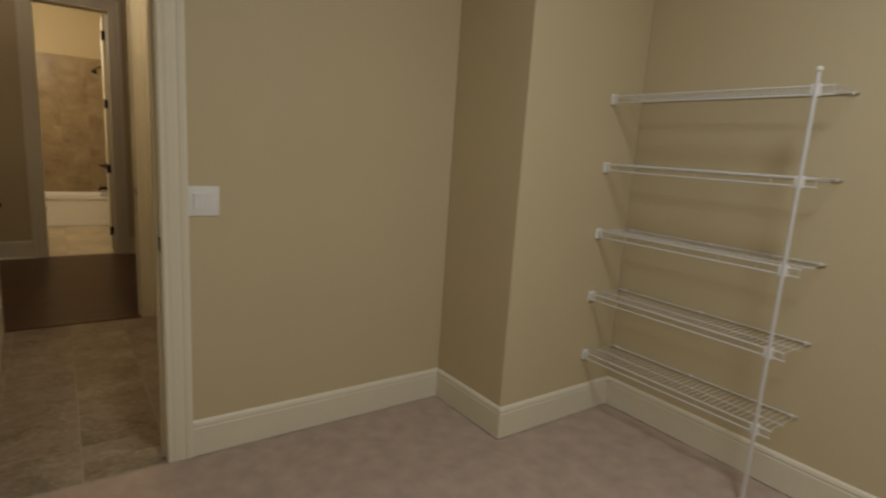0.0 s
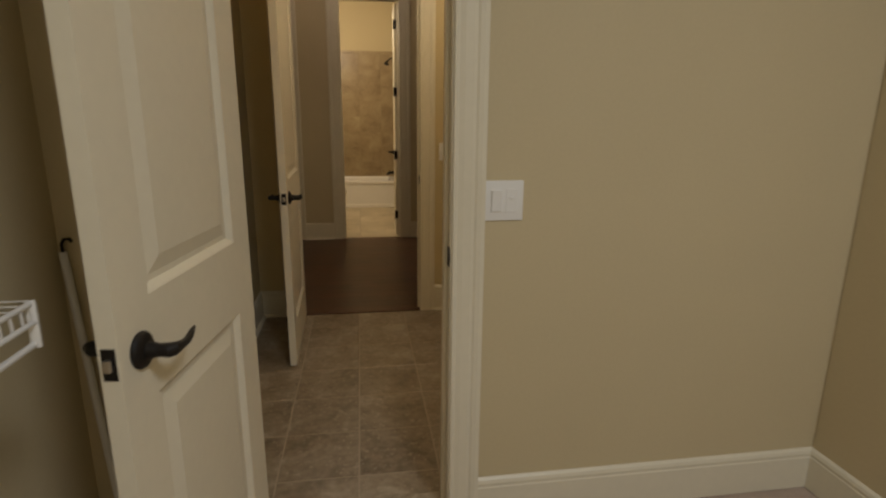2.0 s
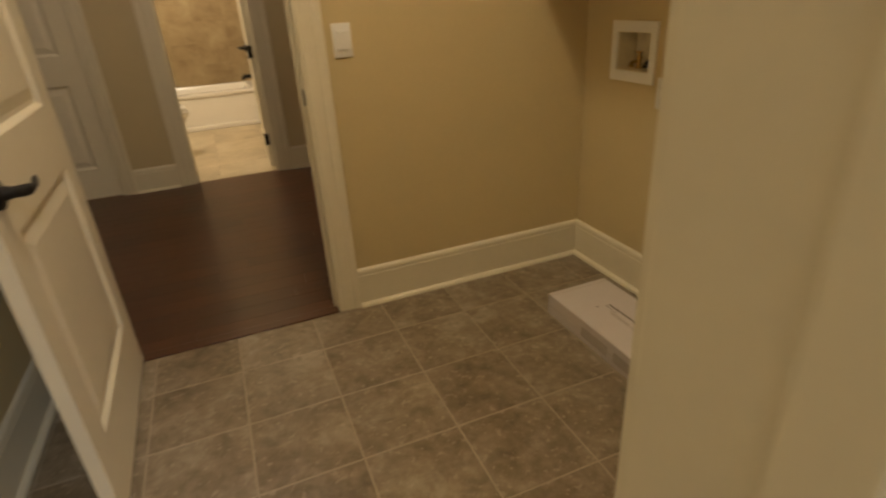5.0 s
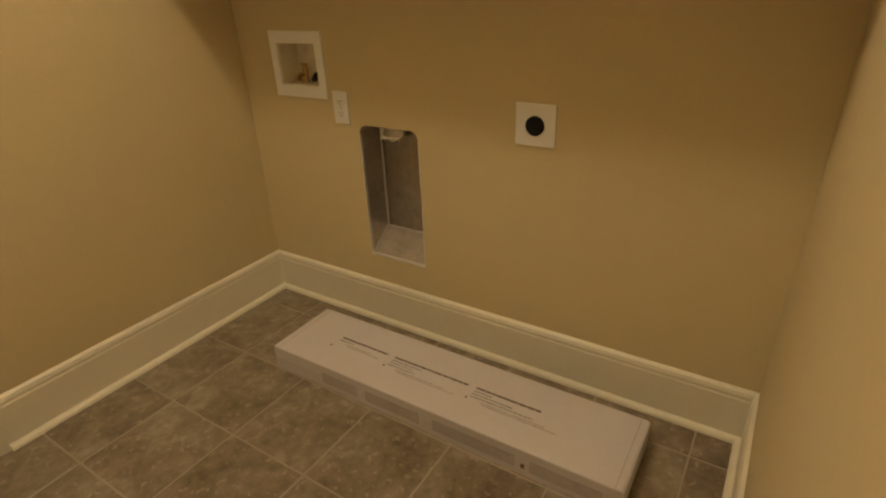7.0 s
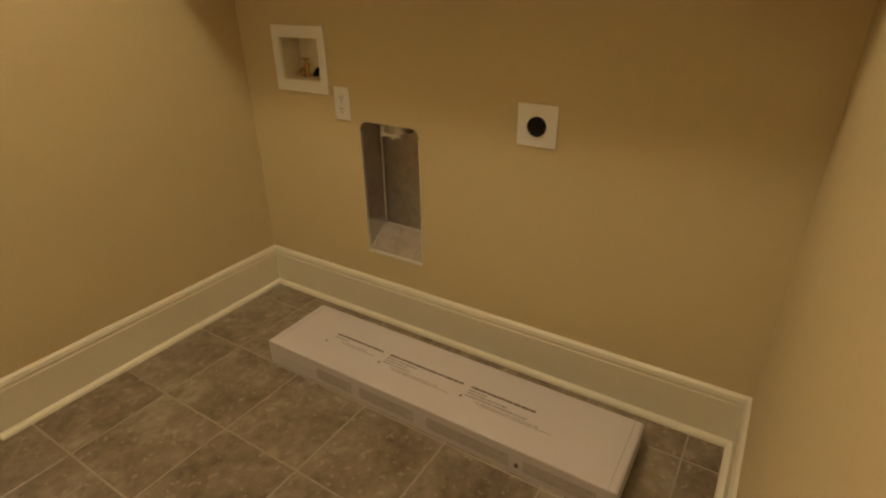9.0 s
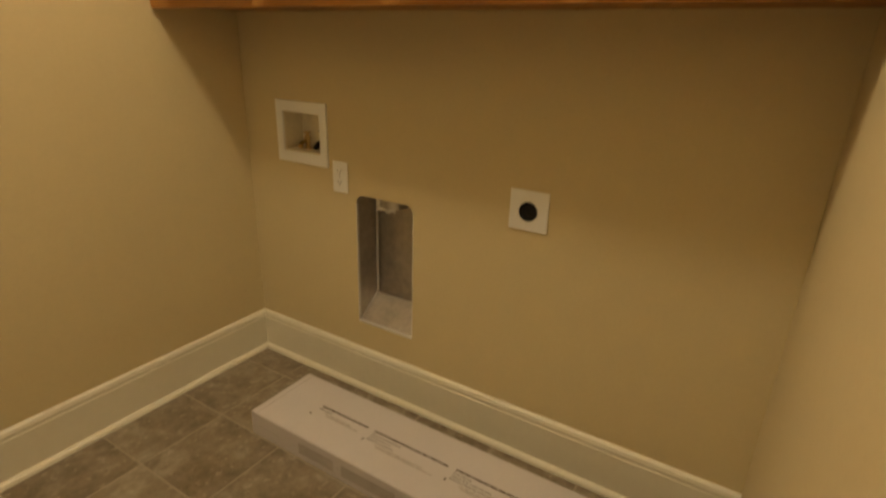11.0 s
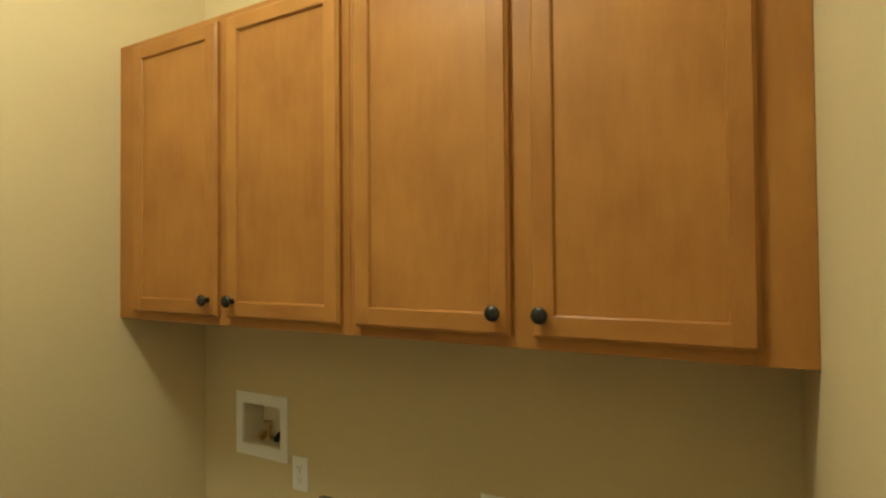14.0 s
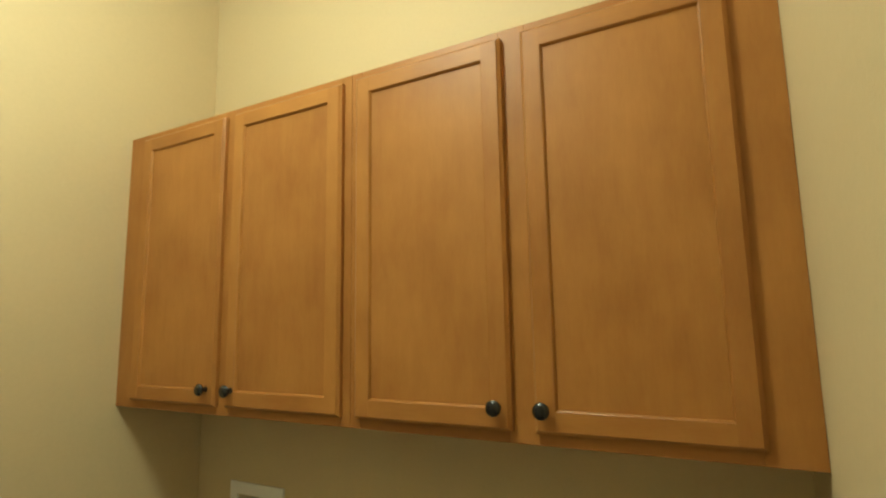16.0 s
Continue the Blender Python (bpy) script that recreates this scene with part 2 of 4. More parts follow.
def add_box(bm, x0, y0, z0, x1, y1, z1, bevel=0.0, segments=2):
    vs = [bm.verts.new((x, y, z)) for z in (z0, z1) for y in (y0, y1) for x in (x0, x1)]
    fs = [bm.faces.new([vs[i] for i in q]) for q in ((0, 1, 3, 2), (4, 6, 7, 5), (0, 4, 5, 1), (1, 5, 7, 3), (3, 7, 6, 2), (2, 6, 4, 0))]
    if bevel:
        edges = list({e for f in fs for e in f.edges})
        bmesh.ops.bevel(bm, geom=edges, offset=bevel, segments=segments, profile=0.6, affect="EDGES")
    return bm


def box(x0, y0, z0, x1, y1, z1, bevel=0.0, segments=2):
    return add_box(bmesh.new(), x0, y0, z0, x1, y1, z1, bevel, segments)


def add_sweep(bm, profile, origin, way, out, up, length, m0=0.0, m1=0.0, axis=0):
    """A moulding: a closed outline (out, up) drawn along way; the ends are mitred by m0, m1 times the out (0) or up (1) measure."""
    o, w, u, v = (Vector(a) for a in (origin, way, out, up))
    rings = []
    for far, m in ((0.0, -m0), (length, m1)):
        rings.append([bm.verts.new(o + w * (far + m * p[axis]) + u * p[0] + v * p[1]) for p in profile])
    n = len(profile)
    for i in range(n):
        bm.faces.new((rings[0][i], rings[0][(i + 1) % n], rings[1][(i + 1) % n], rings[1][i]))
    bm.faces.new(rings[0])
    bm.faces.new(rings[1][::-1])
    return bm


def add_tube(bm, points, radii, sides=8, caps=True):
    pts = [Vector(p) for p in points]
    if not hasattr(radii, "__len__"):
        radii = [radii] * len(pts)
    rings, side = [], None
    for i, p in enumerate(pts):
        way = (pts[min(i + 1, len(pts) - 1)] - pts[max(i - 1, 0)]).normalized()
        if side is None:
            side = way.orthogonal().normalized()
        side = (side - way * side.dot(way)).normalized()
        other = way.cross(side)
        rings.append([bm.verts.new(p + (side * math.cos(a) + other * math.sin(a)) * radii[i])
                      for a in (2 * math.pi * k / sides for k in range(sides))])
    for a, b in zip(rings, rings[1:]):
        for k in range(sides):
            bm.faces.new((a[k], a[(k + 1) % sides], b[(k + 1) % sides], b[k]))
    if caps:
        bm.faces.new(rings[0][::-1])
        bm.faces.new(rings[-1])
    return bm


def tube(points, radii, sides=8):
    return add_tube(bmesh.new(), points, radii, sides)


def add_turned(bm, outline, origin, axis, sides=20):
    """A turned shape: (radius, height) pairs about an axis."""
    a = Vector(axis).normalized()
    s = a.orthogonal().normalized()
    c = a.cross(s)
    rings = []
    for r, h in outline:
        rings.append([bm.verts.new(Vector(origin) + a * h + (s * math.cos(k) + c * math.sin(k)) * max(r, 1e-4))
                      for k in (2 * math.pi * i / sides for i in range(sides))])
    for p, q in zip(rings, rings[1:]):
        for k in range(sides):
            bm.faces.new((p[k], p[(k + 1) % sides], q[(k + 1) % sides], q[k]))
    bm.faces.new(rings[0][::-1])
    bm.faces.new(rings[-1])
    return bm


def structure(name, bm, mat, label, category, smooth=False):
    return tagged(part(name, bm, mat, smooth=smooth), label, category, kind="structure")


# ---- the plan ----
H = 3.05                      # ceilings
YL = 0.149                    # laundry face of the closet wall, whose closet face is y = 0
YH, YH2 = 2.062, 2.190        # hall wall
YT = 2.072                    # where the tile meets the hardwood
XW = 1.490                    # laundry wall with the washer hook-ups
XL = -0.820                   # laundry wall behind the hall door
CX0, CX1, CY0 = -0.935, 2.270, -3.30   # closet
CHX, CHY = 1.470, -0.524      # chase in the closet's corner
D1A, D1B = -0.503, 0.117      # closet doorway
D2A, D2B = -0.563, 0.254      # hall doorway
D3A, D3B = -0.318, 0.298      # bathroom doorway
YB, YB2 = 4.480, 4.600        # wall between hall and bathroom
BX0, BX1, BY1 = -1.120, 0.430, 7.360   # bathroom
HX0, HX1 = -3.2, 2.4          # hall
D4A, D4B = -1.600, -0.838      # a closed door further along the hall
DOOR_H = 2.50


def wall(us, zs, holes, v0, v1, along_x=True):
    """A wall of one welded mesh: a grid of breaks along it and up it, less the cells that are openings; v0 and v1 are its faces."""
    bm, made = bmesh.new(), {}

    def vert(u, v, z):
        key = (round(u, 5), round(v, 5), round(z, 5))
        if key not in made:
            made[key] = bm.verts.new((u, v, z) if along_x else (v, u, z))
        return made[key]

    cells = {(i, k) for i in range(len(us) - 1) for k in range(len(zs) - 1)}
    for a, b, c, d in holes:
        cells -= {(i, k) for i, k in cells if a - 1e-6 < (us[i] + us[i + 1]) / 2 < b + 1e-6 and c - 1e-6 < (zs[k] + zs[k + 1]) / 2 < d + 1e-6}
    for i, k in cells:
        u0, u1, z0, z1 = us[i], us[i + 1], zs[k], zs[k + 1]
        for v in (v0, v1):
            bm.faces.new([vert(u, v, z) for u, z in ((u0, z0), (u1, z0), (u1, z1), (u0, z1))])
        for n, (p, q) in (((i - 1, k), ((u0, z0), (u0, z1))), ((i + 1, k), ((u1, z0), (u1, z1))), ((i, k - 1), ((u0, z0), (u1, z0))), ((i, k + 1), ((u0, z1), (u1, z1)))):
            if n not in cells:
                bm.faces.new((vert(p[0], v0, p[1]), vert(q[0], v0, q[1]), vert(q[0], v1, q[1]), vert(p[0], v1, p[1])))
    return bm


def wall_x(x0, x1, y0, y1, doorways):
    """A wall along x with doorways (from, to)."""
    us = [x0] + [e for d in doorways for e in (d[0] - J, d[1] + J)] + [x1]
    return wall(us, [0, DOOR_H + J, H], [(d[0] - J, d[1] + J, 0, DOOR_H + J) for d in doorways], y0, y1)


J = 0.02                      # thickness of the door linings
structure("wall_closet_north", wall_x(CX0 - 0.1, XW, 0, YL, [(D1A, D1B)]), PAINT, "tan painted wall between closet and laundry room", "wall")
structure("wall_hall_south", wall_x(HX0, XW + 0.16, YH, YH2, [(D2A, D2B)]), PAINT, "tan painted wall between laundry room and hall", "wall")
structure("wall_bath_south", wall_x(HX0, HX1, YB, YB2, [(D4A, D4B), (D3A, D3B)]), PAINT, "tan painted hall wall with the bathroom doorway", "wall")
def recolour(ob, test, mat):
    """The same tan, yellowed to hold bounced light, on the faces of one room."""
    ob.data.materials.append(mat)
    for p in ob.data.polygons:
        if test(p.center, p.normal):
            p.material_index = 1


recolour(bpy.data.objects["wall_closet_north"], lambda c, n: c.y > YL - 0.001, PAINT_L)
recolour(bpy.data.objects["wall_hall_south"], lambda c, n: c.y < YH + 0.001, PAINT_L)
structure("wall_laundry_west", box(XL - 0.1, YL, 0, XL, YH, H), PAINT_L, "tan painted laundry wall behind the open door", "wall")

# washer wall, with the holes for the washer box and the dryer vent box
WB = (1.665, 1.850, 0.916, 1.061)
VH = (1.256, 1.508, 0.296, 0.797)
east = structure("wall_laundry_east", wall([YL, VH[0], VH[1], WB[0], WB[1], YH], [0, VH[2], VH[3], WB[2], WB[3], H], [VH, WB], XW, XW + 0.16, False), PAINT_L,
                 "tan painted laundry wall with washer and dryer hook-ups", "wall")
for side, y in ((1, VH[0]), (-1, VH[1])):
    r = 0.034
    flat = [(y, VH[3])] + [(y + side * r * (1 - math.cos(a)), VH[3] - r * (1 - math.sin(a))) for a in (math.pi / 2 * k / 6 for k in range(7))]
    bm = bmesh.new()
    near = [bm.verts.new((XW + 0.0005, p[0], p[1])) for p in flat]
    far = [bm.verts.new((XW + 0.014, p[0], p[1])) for p in flat]
    bm.faces.new(near)
    bm.faces.new(far[::-1])
    for k in range(len(flat)):
        q = (k + 1) % len(flat)
        bm.faces.new((near[k], near[q], far[q], far[k]))
    part("rounded_corner", bm, PAINT_L, east)

structure("wall_closet_west", box(CX0 - 0.1, CY0, 0, CX0, 0, H), PAINT, "tan painted closet wall with a wire shelf", "wall")
structure("wall_closet_east", box(CX1, CY0, 0, CX1 + 0.1, 0, H), PAINT, "tan painted closet wall with five wire shelves", "wall")
structure("wall_closet_south", box(CX0 - 0.1, CY0 - 0.1, 0, CX1 + 0.1, CY0, H), PAINT, "tan painted closet end wall", "wall")
structure("wall_closet_chase", box(CHX, CHY, 0, CX1, 0, H, 0.008, 3), PAINT, "tan boxed-out chase in the closet corner", "wall")
structure("wall_hall_west", box(HX0 - 0.1, YH, 0, HX0, YB2, H), PAINT, "tan hall end wall", "wall")
structure("wall_hall_east", box(HX1, YH, 0, HX1 + 0.1, YB2, H), PAINT, "tan hall end wall", "wall")
structure("wall_hall_side", box(XW + 0.16, YH - 0.1, 0, HX1 + 0.1, YH, H), PAINT, "tan hall wall", "wall")
structure("wall_bath_west", box(BX0 - 0.1, YB2, 0, BX0, BY1, H), PAINT, "yellow-lit bathroom side wall", "wall")
structure("wall_bath_east", box(BX1, YB2, 0, BX1 + 0.1, BY1, H), PAINT, "yellow-lit bathroom side wall at the taps", "wall")
structure("wall_bath_north", box(BX0 - 0.1, BY1, 0, BX1 + 0.1, BY1 + 0.1, H), PAINT, "yellow-lit wall above the bathtub tiles", "wall")
structure("ceiling", box(HX0 - 0.1, CY0 - 0.1, H, HX1 + 0.1, BY1 + 0.1, H + 0.1), CEIL, "off-white painted ceiling", "ceiling")


# ---- floors ----
def carpet():
    nx, ny = 190, 200
    x0, x1, y0, y1 = CX0, CX1, CY0, 0.0
    verts, faces = [], []
    for j in range(ny + 1):
        for i in range(nx + 1):
            x, y = x0 + (x1 - x0) * i / nx, y0 + (y1 - y0) * j / ny
            z = 0.0025 * noise.noise((x * 7, y * 7, 0)) + 0.0035 * noise.noise((x * 40, y * 40, 3)) - 0.004
            verts.append((x, y, z))
    for j in range(ny):
        for i in range(nx):
            a = j * (nx + 1) + i
            faces.append((a, a + 1, a + nx + 2, a + nx + 1))
    me = bpy.data.meshes.new("floor_closet")
    me.from_pydata(verts, [], faces)
    me.polygons.foreach_set("use_smooth", [True] * len(me.polygons))
    me.materials.append(CARPET)
    return tagged(new("floor_closet", me), "beige cut-pile carpet with footmarks", "carpet", kind="structure")


carpet()
laundry_floor = structure("floor_laundry", box(XL, -0.004, -0.05, XW, YT, -0.0002), GROUT, "brown mottled ceramic tile floor with pale grout", "floor")
hall_floor = structure("floor_hall", box(HX0, YT, -0.05, HX1, YB + 0.02, -0.006), WALNUT, "dark hardwood plank floor", "floor")
bath_floor = structure("floor_bath", box(BX0, YB + 0.02, -0.05, BX1, BY1, -0.003), GROUT, "beige tile bathroom floor", "floor")
structure("floor_base", box(HX0, CY0, -0.12, HX1, BY1, -0.06), GROUT, "subfloor under the rooms", "floor")

# ---- baseboards, casings, linings ----
def base_profile(h):
    t = BT
    return [(0, 0), (t, 0), (t, h - 0.034), (t - 0.0018, h - 0.031), (t - 0.0018, h - 0.024), (t - 0.0005, h - 0.020),
            (t - 0.004, h - 0.008), (t - 0.010, h - 0.002), (t - 0.012, h), (0, h)]


BT = 0.0135                   # baseboard thickness
SHOE = [(0, 0), (0.0185, 0), (0.018, 0.007), (0.015, 0.013), (0.009, 0.0165), (0, 0.018)]
Z = (0, 0, 1)


def baseboard(x, y, way, out, length, h, m0=0, m1=0, shoe=False, label="cream painted baseboard"):
    """A run from (x, y) along way; the mitres are -1 at an inside corner, 1 at an outside one."""
    bm = add_sweep(bmesh.new(), base_profile(h), (x, y, 0), way, out, Z, length, m0, m1)
    ob = structure("baseboard", bm, TRIM, label, "baseboard")
    if shoe:
        o = Vector((x, y, 0)) + Vector(out) * BT
        s = add_sweep(bmesh.new(), SHOE, o, way, out, Z, length - BT * ((m0 < 0) + (m1 < 0)), m0, m1)
        if m0 < 0:
            bmesh.ops.translate(s, verts=s.verts, vec=Vector(way) * BT)
        part("shoe_moulding", s, TRIM, ob, smooth=True)
    return ob


E_, W_, N_, S_ = (1, 0, 0), (-1, 0, 0), (0, 1, 0), (0, -1, 0)
CW = 0.094                    # casing width
HB, HL = 0.157, 0.180
baseboard(D1B + CW + 0.004, 0, E_, S_, CHX - D1B - CW - 0.004, HB, 0, -1)
baseboard(CHX, 0, S_, W_, -CHY, HB, -1, 1)
baseboard(CHX, CHY, E_, S_, CX1 - CHX, HB, 1, -1)
baseboard(CX1, CHY, S_, W_, CHY - CY0, HB, -1, -1)
baseboard(CX0, CY0, N_, E_, -CY0, HB, -1, -1)
baseboard(CX0, 0, E_, S_, D1A - CW - 0.004 - CX0, HB, -1, 0)
baseboard(CX1, CY0, W_, N_, CX1 - CX0, HB, -1, -1)
baseboard(XW, YL, N_, W_, YH - YL, HL, -1, -1, True, "cream baseboard with shoe moulding on the tile")
baseboard(D2B + CW + 0.006, YH, E_, S_, XW - D2B - CW - 0.006, HL, 0, -1, True, "cream baseboard with shoe moulding on the tile")
baseboard(XW, YL, W_, N_, XW - D1B - CW - 0.006, HL, -1, 0, True, "cream baseboard with shoe moulding on the tile")
baseboard(XL, YH, S_, E_, YH - YL, HL, -1, -1, True, "cream baseboard in shade")
baseboard(XL, YL, E_, N_, D1A - CW - 0.006 - XL, HL, -1, 0, True, "cream baseboard in shade")
baseboard(D2A - CW - 0.006, YH, W_, S_, D2A - CW - 0.006 - XL, HL, 0, -1, True, "cream baseboard in shade")
baseboard(D4B + CW + 0.006, YB, E_, S_, D3A - 0.121 - D4B - CW - 0.006, HL, 0, 0, True, "cream hall baseboard above dark wood")
baseboard(HX0, YB, E_, S_, D4A - CW - 0.006 - HX0, HL, -1, 0, True, "cream hall baseboard above dark wood")
baseboard(D3B + 0.121, YB, E_, S_, HX1 - D3B - 0.121, HL, 0, -1, True, "cream hall baseboard above dark wood")

CASING = [(0, 0), (0.012, 0), (0.0135, 0.006), (0.012, 0.014), (0.0155, 0.028), (0.017, 0.050), (0.0155, 0.060), (0.019, 0.066),
          (0.021, 0.078), (0.019, 0.090), (0, 0.090)]


def casing(name, x0, x1, y, out, label, width=CW):
    """Moulded boards round one side of a doorway, mitred at the head."""
    k = width / 0.090
    prof = [(a, b * k) for a, b in CASING]
    ob = thing(name, label, "door casing", kind="structure")
    part("leg", add_sweep(bmesh.new(), prof, (x0 - 0.005, y, 0), Z, out, W_, DOOR_H + 0.005, 0, 1, 1), TRIM, ob)
    part("leg", add_sweep(bmesh.new(), prof, (x1 + 0.005, y, 0), Z, out, E_, DOOR_H + 0.005, 0, 1, 1), TRIM, ob)
    part("head", add_sweep(bmesh.new(), prof, (x0 - 0.005, y, DOOR_H + 0.005), E_, out, Z, x1 - x0 + 0.01, 1, 1, 1), TRIM, ob)
    return ob


def lining(name, x0, x1, y0, y1, label, stop_y):
    """The jambs and head inside a doorway, with their door stops."""
    ob = thing(name, label, "door frame", kind="structure")
    part("jamb", box(x0 - J, y0, 0, x0, y1, DOOR_H, 0.0015), TRIM, ob)
    part("jamb", box(x1, y0, 0, x1 + J, y1, DOOR_H, 0.0015), TRIM, ob)
    part("head", box(x0 - J, y0, DOOR_H, x1 + J, y1, DOOR_H + J, 0.0015), TRIM, ob)
    part("stop", box(x0, stop_y, 0, x0 + 0.011, stop_y + 0.034, DOOR_H - 0.011, 0.002), TRIM, ob)
    part("stop", box(x1 - 0.011, stop_y, 0, x1, stop_y + 0.034, DOOR_H - 0.011, 0.002), TRIM, ob)
    part("stop", box(x0 + 0.012, stop_y, DOOR_H - 0.011, x1 - 0.012, stop_y + 0.034, DOOR_H, 0.002), TRIM, ob)
    return ob


casing("trim_closet_south", D1A, D1B, 0, S_, "cream moulded casing round the closet doorway")
casing("trim_closet_north", D1A, D1B, YL, N_, "cream moulded casing round the closet doorway")
casing("trim_hall_south", D2A, D2B, YH, S_, "cream moulded casing round the hall doorway")
casing("trim_hall_north", D2A, D2B, YH2, N_, "cream moulded casing round the hall doorway")
casing("trim_bath_south", D3A, D3B, YB, S_, "cream moulded casing round the bathroom doorway", 0.115)
casing("trim_hall_door", D4A, D4B, YB, S_, "cream moulded casing round a closed hall door")
casing("trim_bath_north", D3A, D3B, YB2, N_, "cream moulded casing round the bathroom doorway")
frame_1 = lining("door_frame_1", D1A, D1B, -0.002, YL + 0.002, "cream closet door lining with a strike plate", 0.040)
frame_2 = lining("door_frame_2", D2A, D2B, YH - 0.002, YH2 + 0.002, "cream hall door lining with a strike plate", YH + 0.040)
lining("door_frame_4", D4A, D4B, YB - 0.002, YB2 + 0.002, "cream lining of the closed hall door", YB + 0.040)
frame_3 = lining("door_frame_3", D3A, D3B, YB - 0.002, YB2 + 0.002, "cream bathroom door lining with dark hinges", YB + 0.040)
structure("threshold", box(D2A, YT - 0.027, -0.003, D2B, YT + 0.025, 0.008, 0.003), WALNUT, "dark wood strip between tile and hardwood", "threshold")


def strike(parent, x, y, z):
    p = part("strike_plate", box(x - 0.002, y - 0.016, z - 0.029, x + 0.001, y + 0.016, z + 0.029, 0.0008, 1), BRONZE, parent, "dark bronze strike plate")
    part("latch_hole", box(x - 0.0026, y - 0.007, z - 0.012, x - 0.0015, y + 0.007, z + 0.012), BLACK, p)
    part("lip", box(x - 0.004, y - 0.023, z - 0.013, x + 0.0005, y - 0.0145, z + 0.013, 0.0015, 1), BRONZE, p)


strike(frame_1, D1B, 0.020, 0.912)
strike(frame_2, D2B, YH + 0.020, 0.915)

# ---- doors ----
def door_leaf(w, h, t, panels, stile):
    """A moulded two-panel leaf: hinge edge at x = 0, faces at y = 0 and y = t."""
    bm = bmesh.new()
    steps = ((0.0, 0.0), (0.005, 0.0035), (0.015, 0.0130), (0.027, 0.0130), (0.060, 0.0040))
    for y, s in ((0.0, 1), (t, -1)):
        xs, zs = [0, stile, w - stile, w], [0]
        for a, b in panels:
            zs += [a, b]
        zs.append(h)
        for i in range(3):
            for j in range(len(zs) - 1):
                x0, x1, z0, z1 = xs[i], xs[i + 1], zs[j], zs[j + 1]
                if i == 1 and j % 2 == 1:
                    loops = [[bm.verts.new((x, y + s * d, z)) for x, z in ((x0 + o, z0 + o), (x1 - o, z0 + o), (x1 - o, z1 - o), (x0 + o, z1 - o))] for o, d in steps]
                    for p, q in zip(loops, loops[1:]):
                        for k in range(4):
                            bm.faces.new((p[k], p[(k + 1) % 4], q[(k + 1) % 4], q[k]))
                    bm.faces.new(loops[-1])
                else:
                    bm.faces.new([bm.verts.new((x, y, z)) for x, z in ((x0, z0), (x1, z0), (x1, z1), (x0, z1))])
    for quad in (((0, 0, 0), (0, t, 0), (0, t, h), (0, 0, h)), ((w, 0, 0), (w, t, 0), (w, t, h), (w, 0, h)),
                 ((0, 0, 0), (w, 0, 0), (w, t, 0), (0, t, 0)), ((0, 0, h), (w, 0, h), (w, t, h), (0, t, h))):
        bm.faces.new([bm.verts.new(c) for c in quad])
    bmesh.ops.remove_doubles(bm, verts=bm.verts, dist=0.0004)
    return bm


def lever(parent, x, y, z, side, toward):
    """A round rose and a waved lever on one face of a door; side is the way out of the face, toward the way of the grip."""
    path = ((0.0, 0.030, 0.0), (0.0, 0.050, 0.0), (0.006, 0.056, 0.0), (0.020, 0.058, -0.001), (0.036, 0.058, -0.003), (0.051, 0.058, -0.003), (0.066, 0.057, 0.000), (0.079, 0.055, 0.003), (0.090, 0.053, 0.005), (0.098, 0.052, 0.006))
    grip = part("lever_handle", add_tube(bmesh.new(), [(x + toward * u, y + side * v, z + w_) for u, v, w_ in path],
                [0.0120, 0.0132, 0.0125, 0.0098, 0.0078, 0.0072, 0.0066, 0.0055, 0.0040, 0.0020], 12), BRONZE, parent, "dark bronze waved lever", smooth=True)
    part("rose", add_turned(bmesh.new(), [(0.033, 0), (0.034, 0.004), (0.032, 0.008), (0.026, 0.012), (0.016, 0.015), (0.013, 0.030), (0.012, 0.034)],
                            (x, y, z), (0, side, 0), 24), BRONZE, grip, smooth=True)
    return grip


def hinge(parent, x, y, z, leaf_y):
    k = part("hinge", add_tube(bmesh.new(), [(x, y, z - 0.05), (x, y, z + 0.05)], 0.0065, 10), BRONZE, parent, "dark bronze butt hinge", smooth=True)
    part("hinge_leaf", box(x - 0.0012, min(leaf_y, y), z - 0.0445, x + 0.0012, max(leaf_y, y), z + 0.0445), BRONZE, k)


PANELS = [(0.215, 0.800), (0.990, 2.330)]
HINGES = (0.239, 0.916, 1.596, 2.285)


def door(name, w, at, stile, label, handle_z, flip):
    """A leaf hung at its hinge edge; the bottom clears the floor by 12 mm."""
    leaf = tagged(part(name, door_leaf(w, DOOR_H - 0.02, 0.035, PANELS, stile), TRIM, at=at @ pose(0, 0, 0.012)), label, "door", kind="structure")
    z = handle_z - 0.012
    lever(leaf, w - 0.062, 0.0, z, -1, -1)
    lever(leaf, w - 0.062, 0.035, z, 1, -1)
    plate = part("latch_plate", box(w - 0.0005, 0.0055, z - 0.0285, w + 0.0015, 0.0295, z + 0.0285, 0.0006, 1), BRONZE, leaf, "dark bronze latch plate")
    part("latch_bolt", box(w + 0.001, 0.011, z - 0.011, w + 0.010, 0.024, z + 0.011, 0.003), STEEL, plate, "bare metal latch bolt", smooth=True)
    for hz in HINGES:
        hinge(leaf, -0.004, 0.041 if flip else -0.006, hz - 0.012, 0.012 if flip else 0.022)
    return leaf


